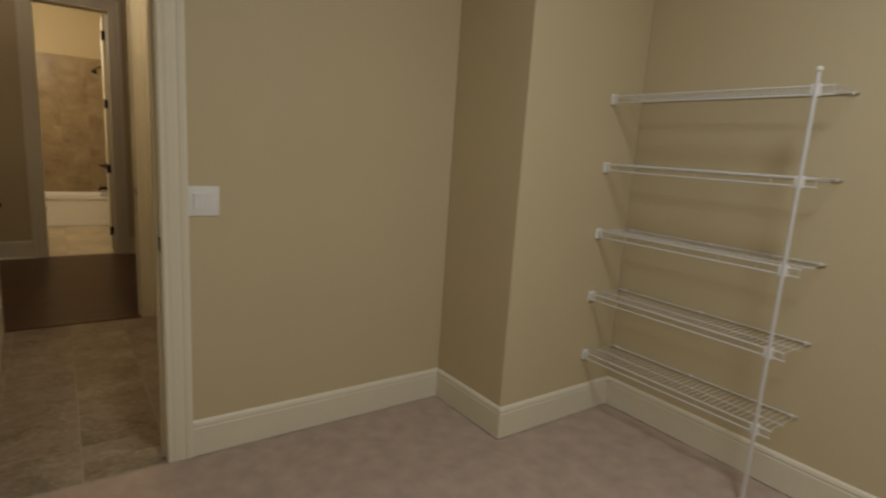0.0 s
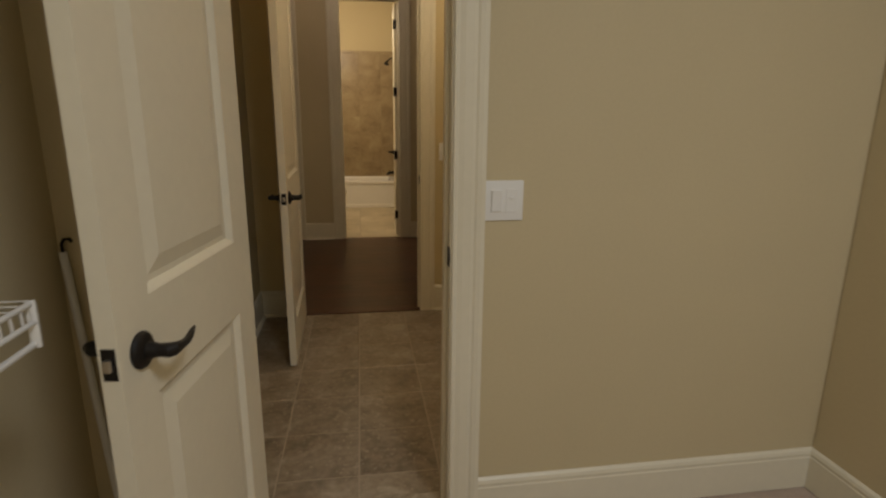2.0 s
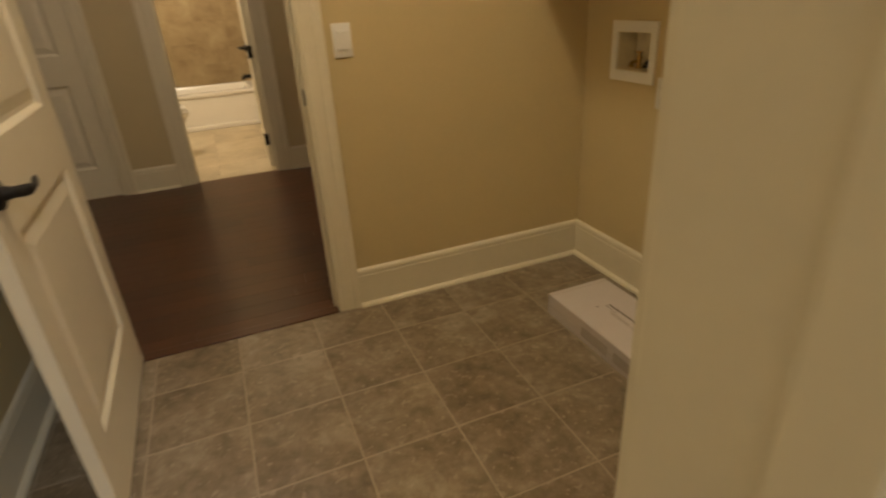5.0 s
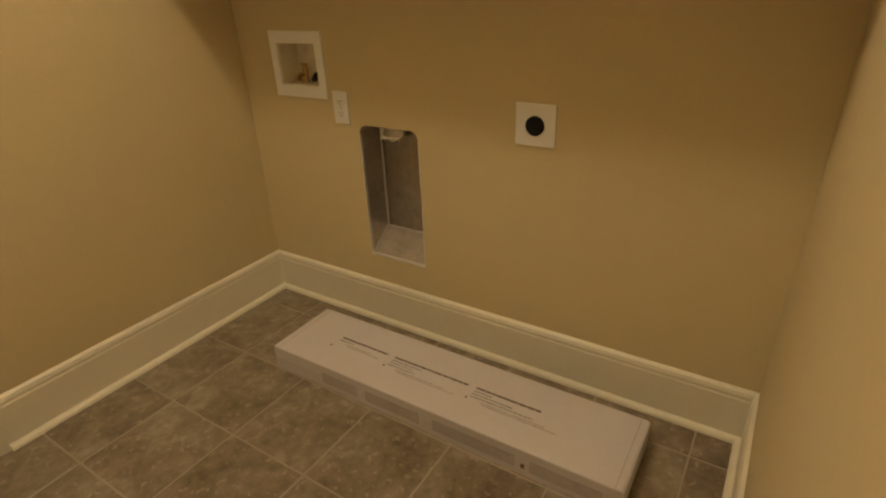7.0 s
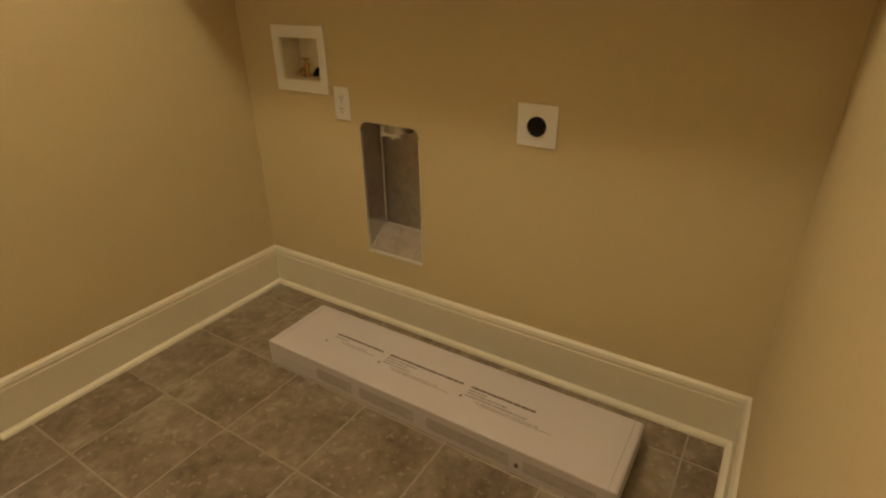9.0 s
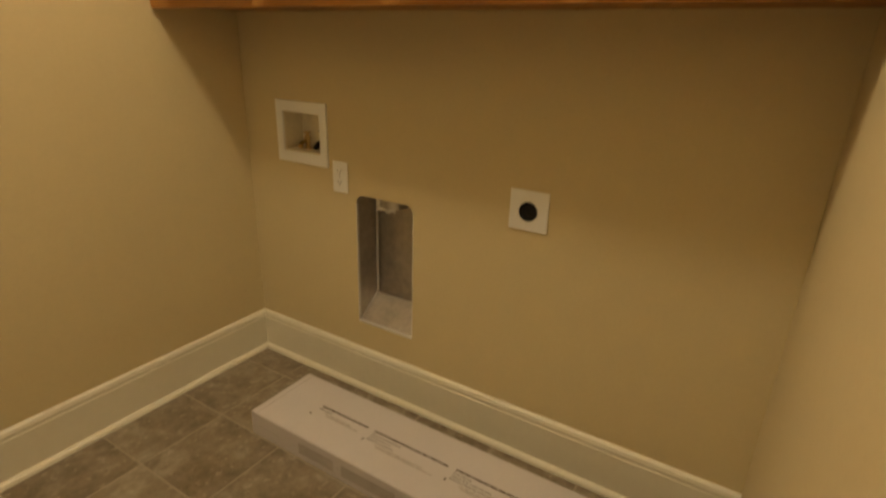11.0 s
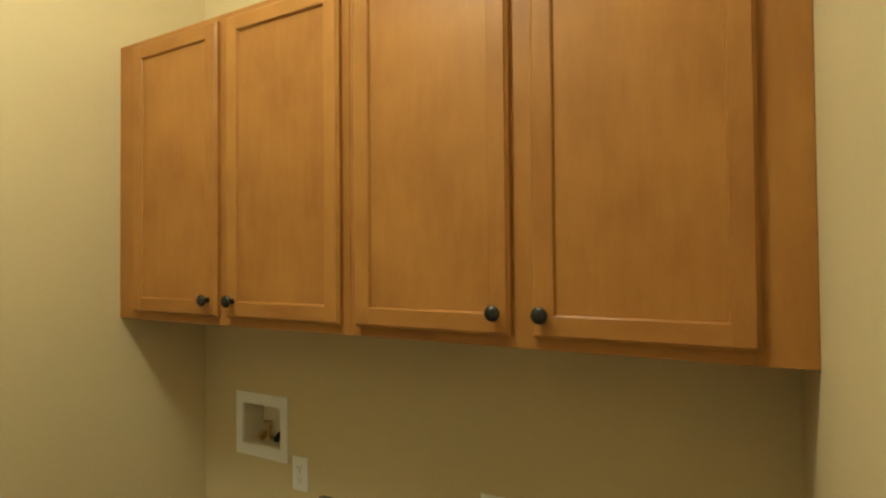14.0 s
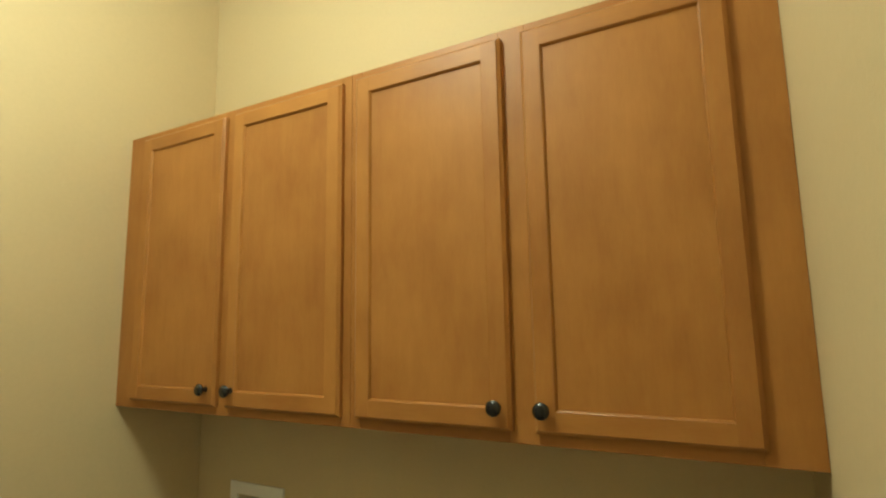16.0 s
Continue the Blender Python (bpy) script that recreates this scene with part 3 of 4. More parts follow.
# The closet door stands open into the closet, the hall door into the laundry room, the bathroom door into the bathroom.
door("door_1", 0.630, pose(D1A + 0.021, -0.010, 0, 0, 0, -90 - 8.3), 0.108, "cream two-panel closet door standing open, dark lever handle", 0.914, False)
door("door_2", 0.811, pose(D2A + 0.003, YH - 0.008, 0, 0, 0, -90 + 1.6), 0.112, "cream two-panel door standing open into the laundry room", 0.914, False)
door("door_3", 0.598, pose(D3B - 0.004, YB2 + 0.008, 0, 0, 0, 90 - 2), 0.108, "cream bathroom door standing open, dark hinges", 0.914, True)


leaf4 = tagged(part("door_4", door_leaf(D4B - D4A - 0.006, DOOR_H - 0.02, 0.035, PANELS, 0.112), TRIM, at=pose(D4A + 0.003, YB + 0.002, 0.012)),
               "cream two-panel door, closed, in the hall", "door", kind="structure")
lever(leaf4, 0.062, 0.0, 0.902, -1, 1)


# ---- switches and wall plates ----
def wall_plate(name, label, w, h, at, group=""):
    """A plate lying in its own x-z plane, its face towards -y."""
    ob = thing(name, label, "switch" if "switch" in name else "outlet", at, group)
    part("plate", box(-w / 2, -0.006, -h / 2, w / 2, 0, h / 2, 0.003), WHITE, ob, smooth=True)
    return ob


def rocker(ob, x, tilt):
    f = part("switch_frame", box(x - 0.0175, -0.0072, -0.0345, x + 0.0175, -0.005, 0.0345, 0.001, 1), WHITE, ob)
    part("rocker", box(-0.0155, -0.004, -0.0315, 0.0155, 0.002, 0.0315, 0.0015), WHITE, f, at=pose(x, -0.0078, 0, tilt))


sw = wall_plate("light_switch", "white double switch plate beside the closet door", 0.115, 0.118, pose(0.275, 0, 1.082))
rocker(sw, -0.023, 4)
f = part("slider_frame", box(0.0055, -0.0072, -0.0345, 0.0405, -0.005, 0.0345, 0.001, 1), WHITE, sw)
part("slider", box(0.017, -0.011, 0.004, 0.029, -0.006, 0.012, 0.001), WHITE, f)
sw2 = wall_plate("light_switch", "white single rocker switch beside the hall door", 0.070, 0.116, pose(0.418, YH, 1.102))
rocker(sw2, 0, 0.8)


def on_east(y, z):
    """A place on the washer wall: local -y looks to -x, local x runs towards -y."""
    return pose(XW, y, z, 0, 0, -90)


outlet = wall_plate("wall_outlet", "white duplex outlet under the washer box", 0.068, 0.114, on_east(1.576, 0.851))
for dz in (0.0195, -0.0195):
    face = part("receptacle", add_turned(bmesh.new(), [(0.0165, 0), (0.0165, 0.0012), (0.0155, 0.0018)], (0, -0.0062, dz), (0, -1, 0), 20), WHITE, outlet)
    for dx in (-0.0063, 0.0063):
        part("slot", box(dx - 0.0011, -0.0086, dz - 0.001, dx + 0.0011, -0.0079, dz + 0.007), BLACK, face)
    part("slot", box(-0.002, -0.0086, dz - 0.010, 0.002, -0.0079, dz - 0.006), BLACK, face)
part("screw", add_turned(bmesh.new(), [(0.003, 0), (0.0025, 0.001)], (0, -0.006, 0), (0, -1, 0), 10), STEEL, outlet)

dryer = wall_plate("dryer_outlet", "white square plate with round black dryer socket", 0.122, 0.122, on_east(0.843, 0.860))
sock = part("socket", add_turned(bmesh.new(), [(0.0285, 0), (0.0285, 0.004), (0.026, 0.0055), (0.024, 0.004)], (0, -0.006, -0.002), (0, -1, 0), 28), BLACK, dryer, "round black socket", smooth=True)
for dx, dz in ((-0.010, 0.002), (0.010, 0.002), (0, -0.012), (0, 0.013)):
    part("slot", box(dx - 0.0015, -0.0118, dz - 0.005, dx + 0.0015, -0.0098, dz + 0.003), BLACK, sock)

# washer outlet box, let into the wall
wb = thing("washer_outlet_box", "white recessed washer box with brass valves", "outlet box", on_east((WB[0] + WB[1]) / 2, (WB[2] + WB[3]) / 2))
w, h = (WB[1] - WB[0]) / 2, (WB[3] - WB[2]) / 2
bm = bmesh.new()
for x0, z0, x1, z1 in ((-0.126, h, 0.126, h + 0.040), (-0.126, -h - 0.040, 0.126, -h), (-0.126, -h, -w, h), (w, -h, 0.126, h)):
    add_box(bm, x0, -0.007, z0, x1, 0, z1)
bmesh.ops.remove_doubles(bm, verts=bm.verts, dist=0.0002)
part("frame", bm, WHITE, wb)
bm = bmesh.new()
for a in ((-w, 0.0, -h, -w + 0.003, 0.090, h), (w - 0.003, 0.0, -h, w, 0.090, h), (-w, 0.087, -h, w, 0.090, h),
          (-w, 0.0, -h, w, 0.090, -h + 0.003), (-w, 0.0, h - 0.003, w, 0.090, h)):
    add_box(bm, *a)
part("recess", bm, BOXPLASTIC, wb, "shaded cream plastic recess")


def valve(x, r, top, body, handle, label):
    """A supply valve: its stem, a bonnet nut, a side outlet with a hose thread, and a lever on top."""
    v = part("valve", add_tube(bmesh.new(), [(x, 0.060, -h + 0.003), (x, 0.060, -h + top * 0.7), (x, 0.058, -h + top)], [r, r, r * 0.7], 10), body, wb, label, smooth=True)
    part("nut", add_turned(bmesh.new(), [(r * 1.35, 0.0), (r * 1.35, 0.010)], (x, 0.060, -h + top * 0.62), Z, 6), body, v)
    part("flange", add_turned(bmesh.new(), [(r * 1.7, 0.0), (r * 1.5, 0.005)], (x, 0.060, -h + 0.003), Z, 16), body, v, smooth=True)
    part("spout", add_tube(bmesh.new(), [(x, 0.060, -h + top * 0.5), (x - 0.006, 0.040, -h + top * 0.47), (x - 0.008, 0.030, -h + top * 0.3)], [r * 0.8, r * 0.8, r], 10), body, v, smooth=True)
    part("hose_thread", add_turned(bmesh.new(), [(r * 1.2, 0.0), (r * 1.05, -0.003), (r * 1.2, -0.006), (r * 1.05, -0.009), (r * 1.15, -0.011)], (x - 0.008, 0.030, -h + top * 0.32), Z, 14), body, v, smooth=True)
    part("valve_handle", box(x - 0.015, 0.050, -h + top, x + 0.015, 0.064, -h + top + 0.007, 0.003), handle, v)


valve(-0.036, 0.009, 0.062, BRASS, BRASS, "brass supply valve")
valve(0.046, 0.010, 0.074, BLACK, BLUE, "dark supply valve with blue handle")

# dryer vent box: a pressed steel recess with a sloping floor
vb = thing("dryer_vent_box", "galvanised steel dryer vent box recessed in wall", "vent box", pose(XW, (VH[0] + VH[1]) / 2, VH[2]))
hw, ht, dp = (VH[1] - VH[0]) / 2, VH[3] - VH[2], 0.118
r = 0.034
outline = [(-hw, 0), (hw, 0)] + [(hw - r * (1 - math.cos(a)), ht - r * (1 - math.sin(a))) for a in (math.pi / 2 * k / 6 for k in range(7))]
outline += [(-hw + r * (1 - math.sin(a)), ht - r * (1 - math.cos(a))) for a in (math.pi / 2 * k / 6 for k in range(7))]
bm = bmesh.new()
lift = lambda z: z + max(0.0, (0.09 - z)) * 0.85
ring = lambda x, k, rise: [bm.verts.new((x, y * k, (lift(z) if rise else z))) for y, z in outline]
loops = [ring(0.002, 1.0, False), ring(0.012, 0.995, False), ring(dp - 0.012, 0.975, True), ring(dp, 0.94, True)]
for p, q in zip(loops, loops[1:]):
    for k in range(len(outline)):
        bm.faces.new((p[k], p[(k + 1) % len(outline)], q[(k + 1) % len(outline)], q[k]))
bm.faces.new(loops[-1])
part("pan", bm, STEEL, vb, "dull pressed steel pan")
part("rim", box(-0.003, -hw + 0.002, -0.006, 0.010, hw - 0.002, 0.002, 0.001, 1), EDGE, vb)
part("seam", box(dp - 0.016, hw * 0.90, 0.085, dp - 0.008, hw * 0.95, ht - 0.03, 0.002, 1), EDGE, vb)
part("collar", add_turned(bmesh.new(), [(0.052, 0), (0.054, -0.012), (0.056, -0.028), (0.052, -0.030), (0.047, -0.010)], (dp / 2, -0.005, ht - 0.002), (0, 0, 1), 26), STEEL, vb, "crimped round duct collar", smooth=True)
for sgn in (-1, 1):
    part("side_rim", box(-0.0015, sgn * (hw - 0.0015) - 0.0015, 0.0, 0.010, sgn * (hw - 0.0015) + 0.0015, ht - 0.034, 0.0006, 1), EDGE, vb, "bright cut steel edge")
part("floor_seam", tube([(0.014, hw * 0.97, 0.006), (dp - 0.014, hw * 0.95, 0.080)], 0.0022, 6), EDGE, vb)
part("floor_seam", tube([(dp - 0.012, -hw * 0.94, 0.079), (dp - 0.012, hw * 0.94, 0.079)], 0.0018, 6), EDGE, vb)
bm = bmesh.new()
rr = random.Random(2)
cols = [[bm.verts.new((0.020 + rr.uniform(-0.006, 0.006), -0.034 + 0.012 * i, ht - 0.010 - 0.013 * j + rr.uniform(-0.004, 0.004))) for j in range(4)] for i in range(8)]
for i in range(7):
    for j in range(3):
        bm.faces.new((cols[i][j], cols[i + 1][j], cols[i + 1][j + 1], cols[i][j + 1]))
part("tape", bm, EDGE, vb, "crumpled torn foil tape at the duct")

# ---- wall cabinets ----
XC, XD = 1.163, 1.144         # face frame and door faces
Z0, Z1, DZ0, DZ1 = 1.389, 2.288, 1.414, 2.266


def eased(x0, y0, z0, x1, y1, z1, outer):
    """A board whose front edges on the outside of the door are rounded over."""
    bm = box(x0, y0, z0, x1, y1, z1)
    edges = [e for e in bm.edges if all(abs(v.co.x - x0) < 1e-5 for v in e.verts) and outer((e.verts[0].co + e.verts[1].co) / 2)]
    bmesh.ops.bevel(bm, geom=edges, offset=0.0075, segments=4, profile=0.2, affect="EDGES")
    return bm


def shaker_door(y0, y1):
    """A framed door with a flat recessed panel, hinge side not shown; its face at x = 0, back at x = 0.019."""
    root = new("door")
    rail, back = 0.044, 0.019
    w, h = y1 - y0, DZ1 - DZ0
    for a, b, edge in ((0.0, rail, 0.0), (w - rail, w, w)):
        part("stile", eased(0, a, 0, back, b, h, lambda p: abs(p.y - edge) < 1e-5 or p.z < 1e-5 or p.z > h - 1e-5), MAPLE, root, smooth=True)
    for a, b, edge in ((0.0, rail, 0.0), (h - rail, h, h)):
        part("rail", eased(0.0003, rail, a, back, w - rail, b, lambda p: abs(p.z - edge) < 1e-5), MAPLE_H, root, smooth=True)
    lip = 0.0065
    bm = bmesh.new()
    o = [[(rail - 0.002 + k, rail - 0.002 + k), (w - rail + 0.002 - k, rail - 0.002 + k), (w - rail + 0.002 - k, h - rail + 0.002 - k), (rail - 0.002 + k, h - rail + 0.002 - k)] for k in (0, 0.0020, 0.0038, 0.0050, lip)]
    loops = [[bm.verts.new((x, y, z)) for y, z in ring_] for ring_, x in zip(o, (0.0006, 0.0009, 0.0020, 0.0044, 0.0082))]
    for p, q in zip(loops, loops[1:]):
        for k in range(4):
            bm.faces.new((p[k], p[(k + 1) % 4], q[(k + 1) % 4], q[k]))
    part("bead", bm, MAPLE_B, root, smooth=True)
    part("panel", box(0.0078, rail - 0.004, rail - 0.004, 0.0155, w - rail + 0.004, h - rail + 0.004), MAPLE, root)
    return root


def knob(parent, y, z):
    part("knob", add_turned(bmesh.new(), [(0.0085, 0), (0.0065, 0.006), (0.0065, 0.012), (0.0125, 0.016), (0.0165, 0.020), (0.0168, 0.024), (0.014, 0.0275), (0.008, 0.0295), (0.001, 0.030)],
                            (0, y, z), (-1, 0, 0), 24), KNOB, parent, "round dark bronze knob", smooth=True)


def cabinet(y0, y1, doors, label, stiles):
    ob = thing("wall_cabinet", label, "cabinet", pose(XC, 0, 0), "wall cabinets over the hook-ups")
    d = XW - XC - 0.002
    for name, a in (("side_panel", (0.019, y0, Z0 + 0.010, d, y0 + 0.014, Z1)), ("side_panel", (0.019, y1 - 0.014, Z0 + 0.010, d, y1, Z1)),
                    ("bottom_panel", (0.019, y0 + 0.014, Z0 + 0.010, d, y1 - 0.014, Z0 + 0.024)),
                    ("top_panel", (0.019, y0 + 0.014, Z1 - 0.014, d, y1 - 0.014, Z1)),
                    ("back_panel", (d - 0.006, y0 + 0.014, Z0 + 0.024, d, y1 - 0.014, Z1 - 0.014))):
        part(name, box(*a), MAPLE, ob)
    for a, b in stiles:
        part("frame_stile", box(0, a, Z0, 0.019, b, Z1, 0.001, 1), MAPLE, ob)
    for a, b in zip(stiles, stiles[1:]):
        for z in ((Z0, Z0 + 0.040), (Z1 - 0.040, Z1)):
            part("frame_rail", box(0.0003, a[1], z[0], 0.019, b[0], z[1], 0.001, 1), MAPLE_H, ob)
    for a, b, ky in doors:
        leaf = shaker_door(a, b)
        leaf.parent = ob
        leaf.location = (XD - XC, a, DZ0)
        knob(leaf, ky - a, 1.462 - DZ0)
    return ob


cabinet(1.100, YH - 0.0005, [(1.124, 1.530, 1.500), (1.570, 1.967, 1.602)], "honey maple wall cabinet, two closed doors, black knobs",
        [(1.100, 1.131), (1.526, 1.578), (1.962, YH - 0.0005)])
cabinet(YL + 0.0005, 1.0995, [(0.230, 0.629, 0.606), (0.677, 1.078, 0.706)], "honey maple wall cabinet with wide filler stile, black knobs",
        [(YL + 0.0005, 0.238), (0.624, 0.686), (1.068, 1.0995)])

# ---- carton on the laundry floor ----
BXA, BXB, BYA, BYB, BH = 1.050, 1.328, 0.394, 1.626, 0.094
carton = thing("carton", "long flat white cardboard carton with grey print", "box", pose((BXA + BXB) / 2, (BYA + BYB) / 2, 0, 0, 0, 0.3))
hx, hy = (BXB - BXA) / 2, (BYB - BYA) / 2
part("body", box(-hx, -hy, 0.001, hx, hy, BH, 0.004, 3), CARTON, carton)
part("flap", box(-hx + 0.002, -hy - 0.0035, 0.004, hx - 0.002, -hy + 0.0005, BH - 0.003, 0.001, 1), CARTON, carton)
part("flap", box(-hx + 0.002, hy - 0.0005, 0.004, hx - 0.002, hy + 0.0035, BH - 0.003, 0.001, 1), CARTON, carton)
part("tape_strip", box(-hx - 0.0008, -hy + 0.01, BH * 0.46, -hx + 0.001, hy - 0.01, BH * 0.47), PALEINK, carton)
rnd = random.Random(4)


def line_of_print(x, y_from, y_to, thick, mat, z):
    """A line of unreadable print along the carton: words of uneven length, each a bar of its own."""
    y = y_from
    while y > y_to:
        n = rnd.uniform(0.006, 0.026)
        e = max(y - n, y_to)
        part("print", box(x - thick / 2, e, z - 0.001, x + thick / 2, y, z + 0.0005), mat, carton)
        y = e - rnd.uniform(0.0018, 0.0034)


ox, oy = (BXA + BXB) / 2, (BYA + BYB) / 2
for top, y_a, lengths in ((1.208, 1.439, (0.205, 0.062, 0.150)), (1.207, 1.204, (0.290, 0.118, 0.088, 0.105, 0.225)), (1.208, 0.889, (0.215, 0.062, 0.135, 0.205, 0.245))):
    last = len(lengths) - 1
    for k, n in enumerate(lengths):
        x = top - ox - 0.0125 * k - (0.003 if k else 0.0)
        line_of_print(x, y_a - oy - (0.040 if k == last else 0.0), y_a - oy - n, 0.0082 if k == 0 else 0.0048, INK if k == 0 else PALEINK if k == last else GREYINK, BH)
        if k == last:
            line_of_print(x - 0.008, y_a - oy - 0.050, y_a - oy - n - 0.040, 0.0042, PALEINK, BH)
    part("print", box(top - ox - 0.055, y_a - oy + 0.006, BH - 0.001, top - ox - 0.047, y_a - oy + 0.013, BH + 0.0006), INK, carton)
for y_a, n in ((1.400, 0.150), (1.215, 0.210), (0.955, 0.270), (0.640, 0.200)):
    # a printed panel: a grey ground, a darker frame and lines of small print
    z0_, z1_, f = 0.022, 0.064, 0.0022
    y0_, y1_ = y_a - oy - n, y_a - oy
    part("side_panel", box(-hx - 0.0002, y0_ + f, z0_ + f, -hx + 0.001, y1_ - f, z1_ - f), BLOCKINK, carton, "faded grey block of print")
    for a in ((y0_, z0_, y1_, z0_ + f), (y0_, z1_ - f, y1_, z1_), (y0_, z0_ + f, y0_ + f, z1_ - f), (y1_ - f, z0_ + f, y1_, z1_ - f)):
        part("side_print", box(-hx - 0.0005, a[0], a[1], -hx + 0.001, a[2], a[3]), SIDEINK, carton)
    for k in range(5):
        length = (n - 0.012) * (0.97 - 0.22 * ((k * 7) % 4) / 3)
        part("side_print", box(-hx - 0.0006, y1_ - 0.006 - length, 0.0560 - 0.0070 * k, -hx + 0.001, y1_ - 0.006, 0.0595 - 0.0070 * k), PALEINK, carton)
part("side_mark", box(-hx - 0.0009, 0.655 - oy, 0.028, -hx + 0.001, 0.666 - oy, 0.044), INK, carton, "small dark printed mark")
# the lid's tucked ends leave a crease near each end of the top
for y in (-hy + 0.020, hy - 0.024):
    part("crease", box(-hx + 0.003, y - 0.0009, BH - 0.001, hx - 0.003, y + 0.0009, BH + 0.0004), SIDEINK, carton, "folded edge of the lid")

# ---- closet: wire shelves on the east wall ----
def wire_mesh(length, along):
    """One straight wire of 4 mm, from the origin along an axis."""
    return mesh_of(tube([(0, 0, 0), tuple(length * a for a in along)], 0.0012, 6), "wire")


SHX = 2.030                   # front edge of the shelves
SHY0, SHY1 = -1.462, CHY - 0.002
SHELVES = (0.340, 0.660, 0.988, 1.321, 1.647)
wm = wire_mesh(CX1 - SHX - 0.004, (1, 0, 0))
wm.materials.append(WIRE)
for z in SHELVES:
    ob = thing("wire_shelf", "white vinyl-coated wire shelf fixed between chase and pole", "shelf", pose(SHX, SHY0, z), "wire shelves on the closet wall")
    n = SHY1 - SHY0
    part("front_rail", tube([(0, 0, 0), (0, n, 0)], 0.0038, 8), WIRE, ob, smooth=True)
    part("lower_rail", tube([(0, 0, -0.030), (0, n, -0.030)], 0.0036, 8), WIRE, ob, smooth=True)
    part("back_rail", tube([(CX1 - SHX - 0.008, 0, 0.002), (CX1 - SHX - 0.008, n, 0.002)], 0.0032, 8), WIRE, ob, smooth=True)
    part("middle_rail", tube([(0.115, 0, -0.005), (0.115, n, -0.005)], 0.0026, 8), WIRE, ob, smooth=True)
    part("end_bracket", box(-0.012, n - 0.010, -0.040, 0.030, n + 0.002, 0.012, 0.003), WHITE, ob, "white plastic end bracket", smooth=True)
    for y in (0.02, n * 0.5, n - 0.04):
        part("wall_clip", box(CX1 - SHX - 0.012, y - 0.005, -0.006, CX1 - SHX, y + 0.005, 0.007, 0.002), WHITE, ob, smooth=True)
    count = int(n / 0.0254)
    for k in range(count + 1):
        piece("wire", wm, ob, 0.0, 0.004 + k * 0.0254, 0.0045)
    for k in range(0, count + 1, 6):
        part("drop_wire", tube([(-0.002, 0.004 + k * 0.0254, 0.004), (-0.003, 0.004 + k * 0.0254, -0.032)], 0.0013, 6), WIRE, ob)
    part("pole_clip", box(-0.014, 0.042, -0.036, 0.010, 0.072, 0.008, 0.003), WHITE, ob, smooth=True)

pole = thing("shelf_pole", "white upright pole clipped to the shelf fronts", "shelf support", pose(SHX - 0.012, -1.408, 0))
part("tube", tube([(0, 0, 0.002), (0, 0, 1.703)], 0.0072, 14), WIRE, pole, smooth=True)
part("cap", add_turned(bmesh.new(), [(0.011, 1.698), (0.011, 1.708), (0.007, 1.713)], (0, 0, 0), Z, 14), WHITE, pole, smooth=True)
part("foot", add_turned(bmesh.new(), [(0.018, 0.001), (0.018, 0.010), (0.013, 0.020)], (0, 0, 0), Z, 14), WHITE, pole, smooth=True)

# ---- closet: wire shelf with hanging rod on the west wall ----
WSZ, WSX, WSY1, WSY0 = 1.035, -0.640, -0.663, -2.90
ws = thing("hanging_shelf", "white wire closet shelf with hanging rod", "shelf", pose(CX0, WSY0, WSZ))
wsd, wsn = WSX - CX0, WSY1 - WSY0
wm2 = wire_mesh(wsd - 0.002, (1, 0, 0))
wm3 = mesh_of(tube([(0, 0, 0.002), (0.001, 0, -0.030)], 0.0021, 6), "drop_wire")
for me in (wm2, wm3):
    me.materials.append(WIRE)
for x, z, r_, nm in ((wsd, 0.0, 0.0042, "front_rail"), (wsd + 0.001, -0.030, 0.0042, "lip_rail"), (0.010, 0.0, 0.0042, "back_rail"), (wsd * 0.5, -0.004, 0.0035, "middle_rail"), (wsd - 0.004, -0.066, 0.0052, "hanging_rod")):
    part(nm, tube([(x, 0, z), (x, wsn, z)], r_, 10), WIRE, ws, smooth=True)
for k in range(int(wsn / 0.0254)):
    piece("wire", wm2, ws, 0.002, wsn - 0.003 - k * 0.0254, 0.0045)
for k in range(int(wsn / 0.0254)):
    piece("drop_wire", wm3, ws, wsd, wsn - 0.003 - k * 0.0254, 0.0)
part("end_plate", box(wsd - 0.009, wsn - 0.003, -0.072, wsd + 0.006, wsn + 0.003, 0.005, 0.0025), WHITE, ws, "white plastic end cap", smooth=True)
for y in (wsn - 0.20, wsn - 0.80, wsn - 1.40):
    c = [(wsd, y + 0.006, -0.028), (wsd + 0.007, y + 0.008, -0.046), (wsd + 0.006, y + 0.004, -0.064), (wsd - 0.002, y, -0.075), (wsd - 0.012, y - 0.004, -0.076), (wsd - 0.020, y - 0.008, -0.066)]
    part("rod_hook", tube(c, 0.0036, 8), WHITE, ws, smooth=True)
part("brace", tube([(wsd - 0.01, 0.35, -0.03), (0.004, 0.35, -0.30)], 0.006, 8), WIRE, ws)

lean = thing("loose_pole", "white closet rod leaning in the corner", "pole", pose(0, 0, 0))
part("tube", tube([(-0.838, -0.060, 0.004), (-0.915, -0.020, 0.965)], 0.0105, 12), WIRE, lean, smooth=True)
part("hook", tube([(-0.915, -0.020, 0.960), (-0.916, -0.019, 0.985), (-0.910, -0.018, 0.998), (-0.896, -0.019, 1.000), (-0.890, -0.020, 0.992)], 0.0045, 8), BRONZE, lean, "small dark hook end", smooth=True)

